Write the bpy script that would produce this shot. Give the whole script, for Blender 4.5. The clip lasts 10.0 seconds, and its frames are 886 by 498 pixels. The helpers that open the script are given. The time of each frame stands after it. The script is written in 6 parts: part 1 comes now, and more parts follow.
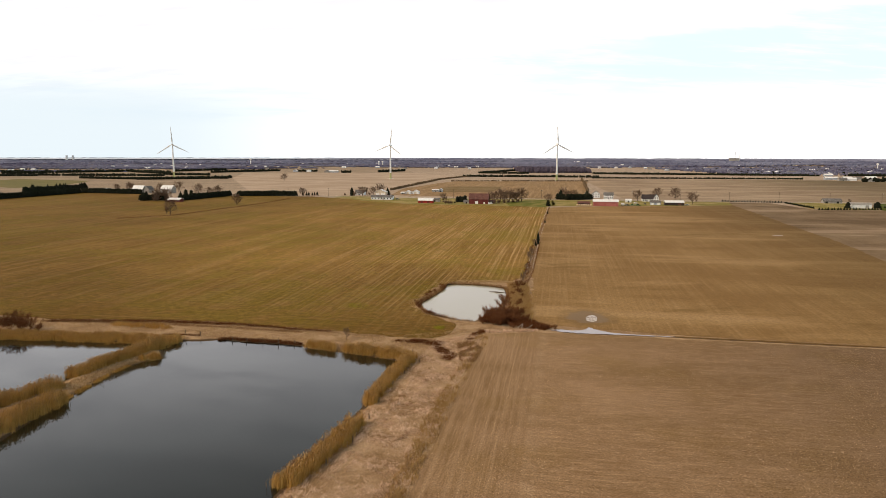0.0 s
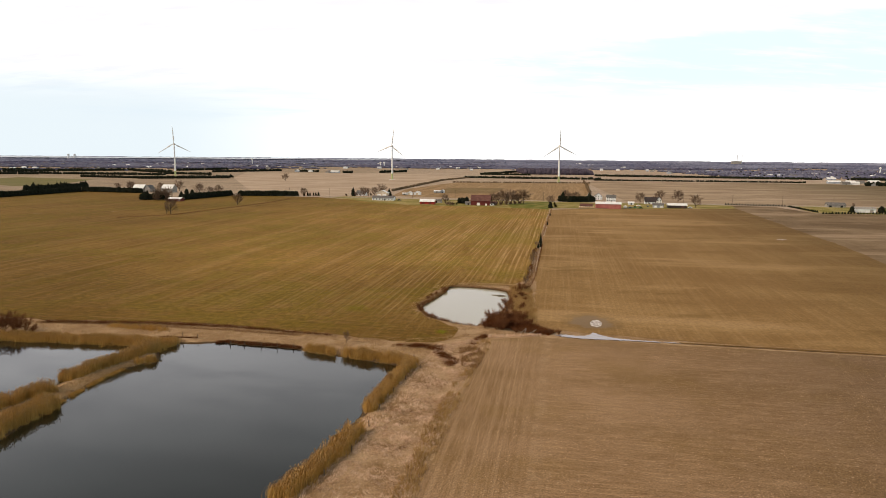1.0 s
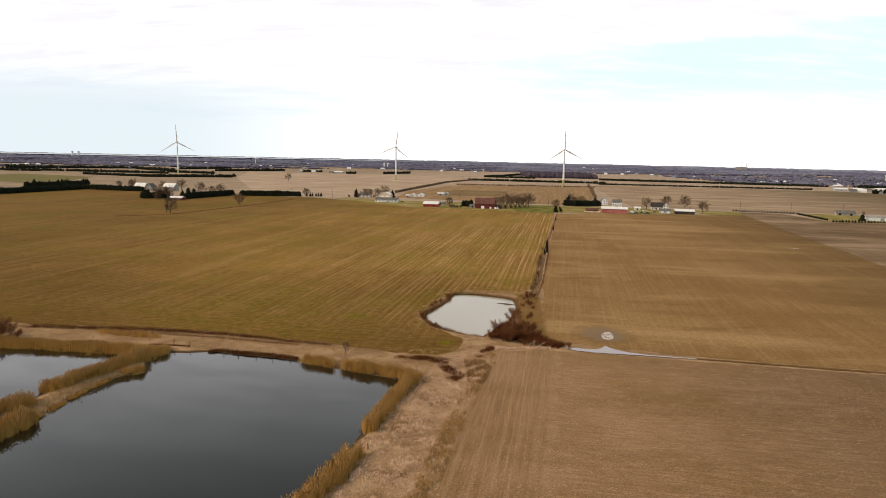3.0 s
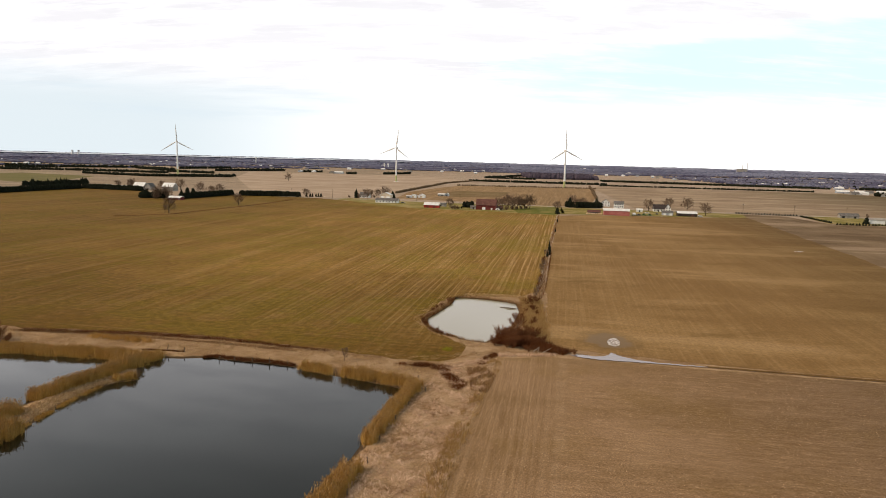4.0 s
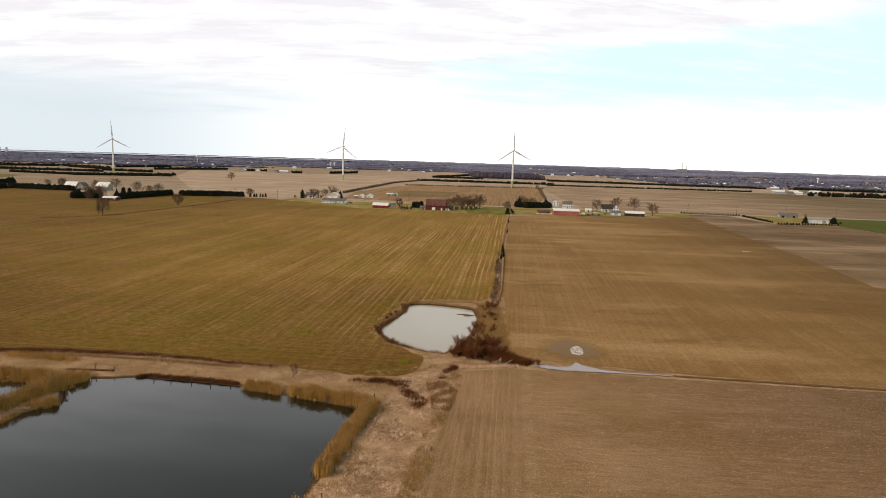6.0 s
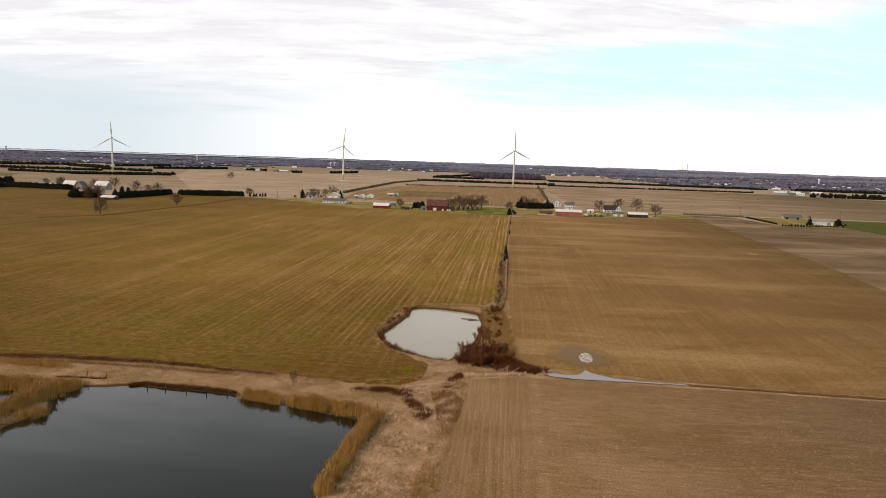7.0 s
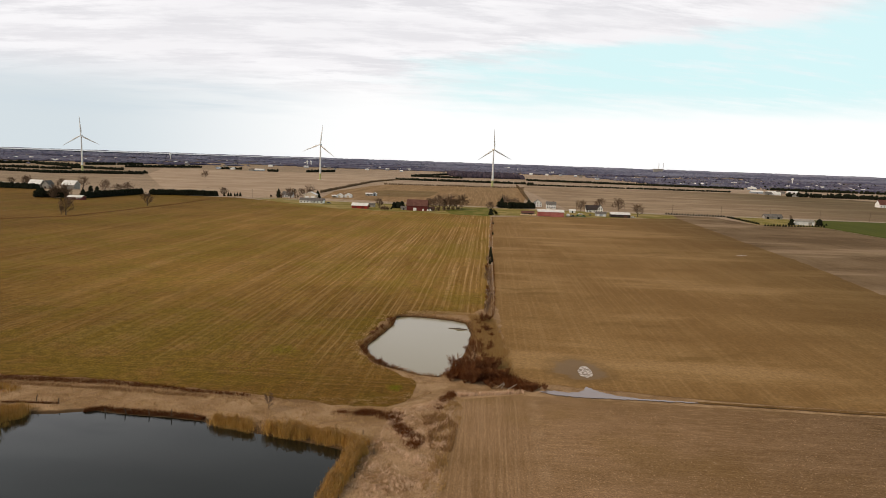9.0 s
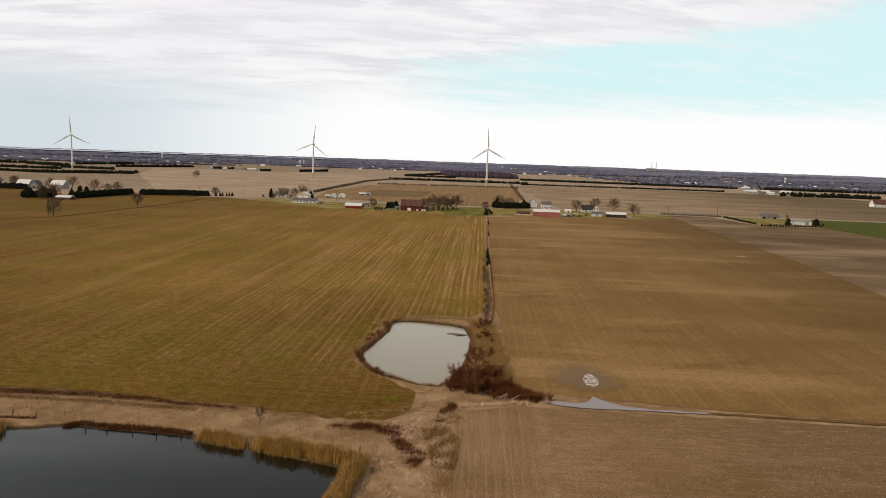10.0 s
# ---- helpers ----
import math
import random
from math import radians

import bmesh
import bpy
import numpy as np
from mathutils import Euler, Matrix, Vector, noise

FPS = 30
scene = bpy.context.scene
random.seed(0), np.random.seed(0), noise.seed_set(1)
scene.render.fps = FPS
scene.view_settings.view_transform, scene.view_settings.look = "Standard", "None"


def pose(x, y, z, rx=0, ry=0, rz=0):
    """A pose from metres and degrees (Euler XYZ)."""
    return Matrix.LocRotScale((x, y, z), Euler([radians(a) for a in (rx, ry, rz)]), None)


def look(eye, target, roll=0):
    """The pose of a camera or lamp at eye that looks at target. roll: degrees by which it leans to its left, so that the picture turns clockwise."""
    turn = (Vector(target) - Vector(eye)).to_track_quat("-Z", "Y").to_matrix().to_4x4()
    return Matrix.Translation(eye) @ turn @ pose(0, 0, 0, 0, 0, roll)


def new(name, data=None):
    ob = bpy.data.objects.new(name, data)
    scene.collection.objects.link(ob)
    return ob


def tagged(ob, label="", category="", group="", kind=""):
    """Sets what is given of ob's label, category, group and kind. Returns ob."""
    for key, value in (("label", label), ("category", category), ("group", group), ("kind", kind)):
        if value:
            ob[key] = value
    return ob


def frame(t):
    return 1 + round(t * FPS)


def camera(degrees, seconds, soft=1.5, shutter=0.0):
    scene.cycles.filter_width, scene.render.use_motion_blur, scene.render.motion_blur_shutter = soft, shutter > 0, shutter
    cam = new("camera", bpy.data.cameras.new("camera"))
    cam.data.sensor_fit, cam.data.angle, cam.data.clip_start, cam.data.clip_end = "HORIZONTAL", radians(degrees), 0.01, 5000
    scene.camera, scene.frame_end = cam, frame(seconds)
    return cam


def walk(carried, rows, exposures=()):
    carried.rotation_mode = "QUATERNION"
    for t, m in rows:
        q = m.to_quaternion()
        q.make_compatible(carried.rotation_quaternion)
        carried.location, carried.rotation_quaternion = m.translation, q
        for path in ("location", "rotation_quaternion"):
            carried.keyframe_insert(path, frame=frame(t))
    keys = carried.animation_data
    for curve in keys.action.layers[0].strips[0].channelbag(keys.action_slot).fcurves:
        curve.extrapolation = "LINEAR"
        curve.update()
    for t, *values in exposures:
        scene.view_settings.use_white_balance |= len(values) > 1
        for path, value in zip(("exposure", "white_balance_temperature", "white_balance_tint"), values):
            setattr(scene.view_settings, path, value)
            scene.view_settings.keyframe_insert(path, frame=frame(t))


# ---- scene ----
cam = camera(66.0, 10.0, soft=0.5)
PATH = [
    (0, (4.358, -0.856, 49.917), (4.331, 1.126, 49.646), 0.1),
    (0.5, (4.202, 0.791, 49.928), (4.173, 2.772, 49.659), 0.3),
    (1, (3.931, 2.651, 49.936), (3.901, 4.633, 49.668), 0.5),
    (1.5, (3.662, 4.731, 49.929), (3.632, 6.713, 49.663), 0.7),
    (2, (3.47, 6.963, 50.015), (3.438, 8.946, 49.75), 0.9),
    (2.5, (3.23, 9.341, 50.097), (3.196, 11.323, 49.833), 1.1),
    (4, (2.144, 17.09, 50.149), (2.107, 19.073, 49.888), 1.5),
    (4.5, (1.832, 19.632, 50.247), (1.863, 21.615, 49.987), 1.5),
    (5, (1.308, 22.242, 50.35), (1.407, 24.223, 50.09), 1.5),
    (5.5, (0.427, 25.104, 50.404), (0.542, 27.084, 50.145), 1.6),
    (7, (-1.269, 34.063, 50.498), (-1.151, 36.042, 50.239), 1.9),
    (7.5, (-1.762, 37.47, 50.533), (-1.631, 39.448, 50.274), 1.9),
    (8, (-2.273, 40.735, 50.539), (-2.086, 42.709, 50.28), 1.8),
    (8.5, (-2.786, 44.218, 50.582), (-2.6, 46.193, 50.322), 1.9),
    (9, (-3.279, 47.751, 50.57), (-3.095, 49.725, 50.31), 2.0),
    (9.5, (-3.709, 51.322, 50.587), (-3.527, 53.296, 50.326), 2.0),
    (10, (-4.096, 55.011, 50.55), (-3.892, 56.984, 50.289), 2.0),
]
walk(cam, [(t, look(eye, target, roll)) for t, eye, target, roll in PATH],
     exposures=[(0.0, 0.0), (2.5, -0.04), (5.0, -0.12), (7.5, -0.22), (10.0, -0.38)])

# ---- light and sky ----
SUN_EL, SUN_AZ = 40.0, 252.0          # degrees; azimuth clockwise from +y
world = bpy.data.worlds.new("sky")
scene.world = world
world.use_nodes = True


class Graph:
    """Short hand for node trees: every method returns a socket."""

    def __init__(self, tree):
        self.tree = tree
        tree.nodes.clear()

    def node(self, kind, **values):
        n = self.tree.nodes.new(kind)
        for key, value in values.items():
            setattr(n, key, value)
        return n

    def put(self, socket, value):
        if isinstance(value, bpy.types.NodeSocket):
            self.tree.links.new(value, socket)
        elif isinstance(value, tuple) and len(value) == 3 and socket.type == "RGBA":
            socket.default_value = (*value, 1)
        else:
            socket.default_value = value

    def math(self, op, a, b=0.0, clamp=False):
        n = self.node("ShaderNodeMath", operation=op, use_clamp=clamp)
        self.put(n.inputs[0], a)
        self.put(n.inputs[1], b)
        return n.outputs[0]

    def place(self):
        return self.node("ShaderNodeNewGeometry").outputs["Position"]

    def local(self):
        return self.node("ShaderNodeTexCoord").outputs["Object"]

    def split(self, v):
        n = self.node("ShaderNodeSeparateXYZ")
        self.put(n.inputs[0], v)
        return n.outputs

    def join(self, x, y, z=0.0):
        n = self.node("ShaderNodeCombineXYZ")
        for i, s in enumerate((x, y, z)):
            self.put(n.inputs[i], s)
        return n.outputs[0]

    def mapped(self, v, scale=(1, 1, 1), turn=0.0):
        n = self.node("ShaderNodeMapping")
        self.put(n.inputs["Vector"], v)
        n.inputs["Rotation"].default_value = (0, 0, radians(turn))
        n.inputs["Scale"].default_value = scale
        return n.outputs[0]

    def noise(self, v, scale, detail=4.0, rough=0.55):
        n = self.node("ShaderNodeTexNoise")
        self.put(n.inputs["Vector"], v)
        n.inputs["Scale"].default_value = scale
        n.inputs["Detail"].default_value = detail
        n.inputs["Roughness"].default_value = rough
        return n.outputs[0]

    def span(self, v, a, b, lo=0.0, hi=1.0):
        n = self.node("ShaderNodeMapRange", interpolation_type="SMOOTHSTEP")
        self.put(n.inputs[0], v)
        for i, s in enumerate((a, b, lo, hi)):
            n.inputs[1 + i].default_value = s
        return n.outputs[0]

    def mix(self, f, a, b, kind="MIX"):
        n = self.node("ShaderNodeMix", data_type="RGBA", blend_type=kind)
        self.put(n.inputs[0], f)
        self.put(n.inputs[6], a)
        self.put(n.inputs[7], b)
        return n.outputs[2]

    def island(self):
        return self.node("ShaderNodeNewGeometry").outputs["Random Per Island"]

    def each(self):
        return self.node("ShaderNodeObjectInfo").outputs["Random"]


def sky():
    g = Graph(world.node_tree)
    way = g.node("ShaderNodeTexCoord").outputs["Generated"]
    x, y, z = g.split(way)
    blue = g.node("ShaderNodeTexSky", sky_type="NISHITA", sun_disc=False, sun_elevation=radians(SUN_EL),
                  sun_rotation=radians(SUN_AZ), air_density=1.0, dust_density=1.5, ozone_density=1.5)
    clear = g.mix(1.0, blue.outputs[0], (0.085, 0.115, 0.115), "MULTIPLY")
    lift = g.math("ADD", g.math("ABSOLUTE", z), 0.17)
    deck = g.join(g.math("DIVIDE", x, lift), g.math("DIVIDE", y, lift))
    veil = g.noise(g.mapped(deck, (0.5, 1.0, 1), 10), 1.6, 9, 0.62)
    puff = g.noise(g.mapped(deck, (0.55, 1.7, 1), 8), 3.4, 10, 0.66)
    side = g.math("DIVIDE", x, g.math("MAXIMUM", y, 0.05))
    drift = g.math("SUBTRACT", veil, 0.5)
    cloud = g.mix(g.span(puff, 0.38, 0.58), (0.93, 0.915, 0.95), (1.17, 1.15, 1.17))
    cloud = g.mix(g.span(veil, 0.60, 0.42, 0, 0.5), cloud, (1.02, 1.0, 1.03))
    pale = g.mix(g.span(side, -0.45, 0.0), (0.80, 0.885, 0.93), (1.22, 1.22, 1.215))
    cloud = g.mix(g.span(z, 0.13, 0.06), cloud, pale)
    # thin blue-white streaks low on the left
    streak = g.noise(g.mapped(g.join(side, z), (1.6, 22.0, 1), -3), 1.0, 5, 0.6)
    thin = g.math("MULTIPLY", g.math("MULTIPLY", g.span(z, 0.035, 0.06), g.span(z, 0.115, 0.075)), g.span(side, 0.0, -0.3))
    cloud = g.mix(g.math("MULTIPLY", thin, g.span(streak, 0.42, 0.60, 0, 0.75)), cloud, (0.76, 0.86, 0.93))
    # the gap in the veil, its upper edge rising towards the right
    edge = g.math("ADD", g.math("ADD", g.math("MULTIPLY", side, 0.11), 0.128), g.math("MULTIPLY", drift, 0.10))
    over = g.math("SUBTRACT", z, edge)
    under = g.math("ADD", z, g.math("MULTIPLY", drift, 0.05))
    gap = g.math("MULTIPLY", g.span(under, 0.055, 0.105), g.span(over, 0.012, -0.016))
    gap = g.math("MULTIPLY", gap, g.span(g.math("ADD", side, g.math("MULTIPLY", drift, 0.5)), -0.02, 0.20))
    gap = g.math("MULTIPLY", gap, g.span(puff, 0.72, 0.45, 0.45, 1.0))
    high = g.math("MULTIPLY", g.span(z, 0.3, 0.6), g.span(veil, 0.45, 0.62, 0, 0.6))
    open_sky = g.math("MAXIMUM", gap, high)
    tone = g.mix(open_sky, cloud, g.mix(0.88, clear, (0.90, 1.19, 1.20)))
    # thinner, darker cloud overhead
    tone = g.mix(g.span(z, 0.22, 0.62), tone, g.mix(0.25, (1.02, 0.98, 0.93), clear))
    shade = g.span(z, 0.22, 0.52, 1.0, 0.36)
    tone = g.mix(1.0, tone, g.join(shade, shade, shade), "MULTIPLY")
    bg = g.node("ShaderNodeBackground")
    g.put(bg.inputs[0], tone)
    bg.inputs[1].default_value = 1.06
    out = g.node("ShaderNodeOutputWorld")
    g.put(out.inputs[0], bg.outputs[0])


sky()
sun = new("sun", bpy.data.lights.new("sun", "SUN"))
sun.data.energy, sun.data.angle, sun.data.color = 3.1, radians(24), (1.0, 0.77, 0.53)
az, el = radians(SUN_AZ), radians(SUN_EL)
sun.matrix_world = look((300 * math.sin(az) * math.cos(el), 300 * math.cos(az) * math.cos(el), 300 * math.sin(el)), (0, 0, 0))

# ---- materials ----
GRID = 9.0                              # degrees by which the fields lie turned clockwise
GU = Vector((math.cos(radians(GRID)), -math.sin(radians(GRID)), 0))
GV = Vector((math.sin(radians(GRID)), math.cos(radians(GRID)), 0))


def surface(name, colour, rough=0.9, bump=None, depth=0.05, metal=0.0, spec=None):
    """A material; colour and bump are values or functions of the graph."""
    m = bpy.data.materials.new(name)
    m.use_nodes = True
    g = Graph(m.node_tree)
    shader = g.node("ShaderNodeBsdfPrincipled")
    g.put(shader.inputs["Base Color"], colour(g) if callable(colour) else colour)
    g.put(shader.inputs["Roughness"], rough(g) if callable(rough) else rough)
    shader.inputs["Metallic"].default_value = metal
    shader.inputs["Specular IOR Level"].default_value = spec if spec is not None else 0.06 if rough >= 0.85 else 0.3
    if bump:
        b = g.node("ShaderNodeBump")
        b.inputs["Strength"].default_value = 1.0
        b.inputs["Distance"].default_value = depth
        g.put(b.inputs["Height"], bump(g))
        g.put(shader.inputs["Normal"], b.outputs[0])
    out = g.node("ShaderNodeOutputMaterial")
    g.put(out.inputs[0], shader.outputs[0])
    return m


def worn(a, b, scale=0.6, fine=9.0):
    """Two tones with stains and grain."""
    def colour(g):
        p = g.local()
        c = g.mix(g.span(g.noise(p, scale, 5), 0.35, 0.65), a, b)
        grain = g.span(g.noise(p, fine, 3), 0.3, 0.7, 0.82, 1.12)
        return g.mix(1.0, c, g.join(grain, grain, grain), "MULTIPLY")
    return colour


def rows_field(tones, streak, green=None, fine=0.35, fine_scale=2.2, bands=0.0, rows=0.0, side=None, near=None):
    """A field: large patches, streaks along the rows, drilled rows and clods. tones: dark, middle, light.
    side, near: metres across and along the rows over which lens vignetting is put into the colour, and its share of the
    tone there."""
    def colour(g):
        p = g.mapped(g.place(), (1, 1, 1), GRID)
        u, v, w = g.split(p)
        big = g.noise(p, 0.012, 5, 0.6)
        c = g.mix(g.span(big, 0.35, 0.65), tones[0], tones[1])
        c = g.mix(g.span(g.noise(p, 0.035, 6, 0.65), 0.52, 0.70, 0, 0.45), c, tones[0])
        inner, force = 1.0, streak
        if rows:
            inner = g.span(g.math("ADD", v, g.math("MULTIPLY", g.noise(p, 0.03, 3), 24.0)), 206, 232)
            force = g.math("ADD", g.math("MULTIPLY", inner, streak * 0.8), streak * 0.2)
        wide = g.noise(g.mapped(p, (0.12, 0.004, 1)), 1.0, 3)
        thin = g.noise(g.mapped(p, (0.95, 0.010, 1)), 1.0, 2)
        hair = g.noise(g.mapped(p, (2.1, 0.03, 1)), 1.0, 2)
        c = g.mix(g.math("MULTIPLY", g.span(wide, 0.45, 0.68), force), c, tones[2])
        c = g.mix(g.math("MULTIPLY", g.span(thin, 0.53, 0.60), force), c, tones[2])
        c = g.mix(g.math("MULTIPLY", g.span(thin, 0.47, 0.40, 0, 0.8), force), c, tones[0])
        c = g.mix(g.math("MULTIPLY", g.span(hair, 0.54, 0.62, 0, 0.6), force), c, tones[2])
        c = g.mix(g.math("MULTIPLY", g.span(hair, 0.46, 0.38, 0, 0.6), force), c, tones[0])
        if rows:
            # pale stalks left along some of the rows, thickest towards the boundary and the farm
            keen = g.math("MULTIPLY", g.span(u, -150, -20), g.span(g.math("ADD", v, g.math("MULTIPLY", big, 160.0)), 270, 480, 0.25, 1.0))
            stem = g.noise(g.mapped(p, (rows, 0.0035, 1)), 1.0, 2, 0.4)
            broken = g.span(g.noise(g.mapped(p, (0.25, 0.014, 1)), 1.0, 4, 0.65), 0.36, 0.60)
            pale = g.math("MULTIPLY", g.math("MULTIPLY", g.span(stem, 0.57, 0.63), broken), keen)
            c = g.mix(g.math("MULTIPLY", pale, 0.85), c, tones[2])
            c = g.mix(g.math("MULTIPLY", g.math("MULTIPLY", g.span(stem, 0.46, 0.36), keen), 0.55), c, tones[0])
            ridge = g.math("SINE", g.math("ADD", g.math("MULTIPLY", u, 2 * math.pi / 2.3), g.math("MULTIPLY", g.noise(p, 0.02, 2), 5.0)))
            close = g.math("MULTIPLY", g.math("MULTIPLY", g.span(u, -150, -30), inner), broken)
            c = g.mix(g.math("MULTIPLY", g.span(ridge, 0.45, 0.95), g.math("MULTIPLY", close, 0.55)), c, tones[2])
            c = g.mix(g.math("MULTIPLY", g.span(ridge, -0.2, -0.9), g.math("MULTIPLY", close, 0.35)), c, tones[0])
            # the headland is drilled along the bank
            turn = g.noise(g.mapped(p, (0.02, 1.0, 1), 3), 1.0, 3)
            edge = g.math("SUBTRACT", 1.0, inner)
            c = g.mix(g.math("MULTIPLY", g.span(turn, 0.52, 0.66, 0, 0.20), edge), c, tones[2])
            c = g.mix(g.math("MULTIPLY", g.span(turn, 0.48, 0.34, 0, 0.45), edge), c, tones[0])
        if green:
            spot = g.math("MULTIPLY", g.noise(p, 0.016, 4), g.span(g.noise(p, 0.09, 5, 0.7), 0.3, 0.7, 0.75, 1.2))
            c = g.mix(g.span(spot, 0.40, 0.62, 0, green[1]), c, green[0])
            c = g.mix(g.math("MULTIPLY", g.span(wide, 0.50, 0.40), green[1] * 0.3), c, green[0])
        if bands:
            band = g.noise(g.mapped(p, (0.007, 0.026, 1), -7), 1.0, 5, 0.6)
            c = g.mix(g.span(band, 0.50, 0.64, 0, bands), c, tones[2])
            c = g.mix(g.span(band, 0.46, 0.34, 0, bands), c, tones[0])
        # darkening of the view's edges, painted into the field's own colour
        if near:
            dim = g.span(g.math("ADD", v, g.math("MULTIPLY", g.math("SUBTRACT", big, 0.5), 120.0)), near[0], near[1], 1.0, near[2])
            c = g.mix(1.0, c, g.join(dim, dim, g.math("POWER", dim, 1.25)), "MULTIPLY")
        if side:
            dim = g.span(g.math("ADD", u, g.math("MULTIPLY", g.math("SUBTRACT", big, 0.5), 120.0)), side[0], side[1], 1.0, side[2])
            c = g.mix(1.0, c, g.join(dim, dim, g.math("POWER", dim, 1.25)), "MULTIPLY")
        lump = g.span(g.noise(p, 0.45, 4, 0.65), 0.3, 0.7, 1 - fine * 0.45, 1 + fine * 0.45)
        c = g.mix(1.0, c, g.join(lump, lump, lump), "MULTIPLY")
        clod = g.noise(p, fine_scale, 5, 0.7)
        tone = g.span(clod, 0.3, 0.7, 1 - fine, 1 + fine)
        return g.mix(1.0, c, g.join(tone, tone, tone), "MULTIPLY")
    return colour


def clods(g):
    return g.noise(g.place(), 3.0, 5, 0.7)


def stubble_rows(g):
    """Corn stubble: pale litter on brown soil; the rows run along the ditch but for a headland beside the bank."""
    p = g.mapped(g.place(), (1, 1, 1), GRID)
    u = g.split(p)[0]
    head = g.span(g.math("ADD", u, g.math("MULTIPLY", g.noise(p, 0.3, 3), 6.0)), -3.0, 6.0, 1, 0)
    along = g.noise(g.mapped(p, (2.2, 0.06, 1)), 1.3, 4, 0.65)
    across = g.noise(g.mapped(p, (0.13, 0.85, 1)), 1.3, 4, 0.65)
    pick = g.node("ShaderNodeMix", data_type="FLOAT")
    g.put(pick.inputs[0], head)
    g.put(pick.inputs[2], across)
    g.put(pick.inputs[3], along)
    rows = pick.outputs[0]
    c = g.mix(g.span(g.noise(p, 0.02, 5, 0.6), 0.35, 0.65), (0.236, 0.148, 0.078), (0.310, 0.201, 0.117))
    c = g.mix(g.span(rows, 0.50, 0.66, 0, 0.45), c, (0.405, 0.270, 0.150))
    c = g.mix(g.span(rows, 0.48, 0.34, 0, 0.35), c, (0.165, 0.094, 0.036))
    c = g.mix(g.span(g.noise(p, 0.035, 4, 0.6), 0.48, 0.66, 0, 0.4), c, (0.21, 0.130, 0.045))
    wide = g.noise(g.mapped(p, (0.012, 0.05, 1)), 1.0, 5, 0.6)
    c = g.mix(g.span(wide, 0.50, 0.62, 0, 0.35), c, (0.189, 0.116, 0.053))
    lane = g.math("MULTIPLY", g.span(u, -1.2, -0.2), g.span(u, 1.0, 2.2, 1, 0))
    c = g.mix(g.math("MULTIPLY", lane, g.span(g.noise(p, 0.25, 4), 0.35, 0.8, 0, 0.6)), c, (0.401, 0.281, 0.173))
    # headland rows beside the bank
    drill = g.noise(g.mapped(p, (1.25, 0.012, 1)), 1.0, 2, 0.4)
    c = g.mix(g.math("MULTIPLY", g.span(drill, 0.53, 0.62, 0, 0.18), head), c, (0.43, 0.300, 0.182))
    c = g.mix(g.math("MULTIPLY", g.span(drill, 0.47, 0.38, 0, 0.18), head), c, (0.170, 0.102, 0.044))
    # darker towards the right: lens vignetting put into the stubble's colour
    dim = g.span(g.math("ADD", u, g.math("MULTIPLY", g.noise(p, 0.02, 3), 60.0)), 30, 130, 1.0, 0.56)
    c = g.mix(1.0, c, g.join(dim, dim, dim), "MULTIPLY")
    tone = g.span(g.noise(p, 3.4, 5, 0.75), 0.30, 0.70, 0.55, 1.42)
    c = g.mix(1.0, c, g.join(tone, tone, tone), "MULTIPLY")
    # flecks of bleached litter
    fleck = g.noise(g.mapped(p, (1.3, 2.6, 1)), 1.0, 3, 0.6)
    return g.mix(g.math("MULTIPLY", g.span(fleck, 0.60, 0.68), g.span(rows, 0.40, 0.60, 0.25, 0.85)), c, (0.50, 0.365, 0.240))


def straw(g):
    p = g.place()
    c = g.mix(g.span(g.noise(p, 0.11, 5, 0.65), 0.36, 0.66), (0.26, 0.165, 0.088), (0.42, 0.292, 0.178))
    c = g.mix(g.span(g.noise(p, 0.35, 5, 0.7), 0.52, 0.66, 0, 0.7), c, (0.215, 0.132, 0.058))
    comb = g.noise(g.mapped(p, (3.2, 1.4, 1), 25), 1.5, 4)
    c = g.mix(g.span(g.split(p)[2], -0.30, -0.50), c, (0.085, 0.056, 0.032))
    tone = g.span(comb, 0.3, 0.7, 0.62, 1.30)
    return g.mix(1.0, c, g.join(tone, tone, tone), "MULTIPLY")


def verge(g):
    p = g.place()
    c = g.mix(g.span(g.noise(p, 0.05, 5), 0.38, 0.62), (0.185, 0.165, 0.036), (0.320, 0.250, 0.105))
    tone = g.span(g.noise(p, 1.4, 4), 0.3, 0.7, 0.75, 1.2)
    return g.mix(1.0, c, g.join(tone, tone, tone), "MULTIPLY")


def blades(a, b, c):
    def colour(g):
        r = g.island()
        return g.mix(g.span(r, 0.55, 1.0), g.mix(g.span(r, 0.0, 0.5), a, b), c)
    return colour


def water_bump(g):
    p = g.place()
    ripple = g.noise(g.mapped(p, (1.0, 2.2, 1), 20), 1.6, 4, 0.6)
    calm = g.span(g.noise(p, 0.03, 3), 0.4, 0.65)
    return g.math("MULTIPLY", ripple, calm)


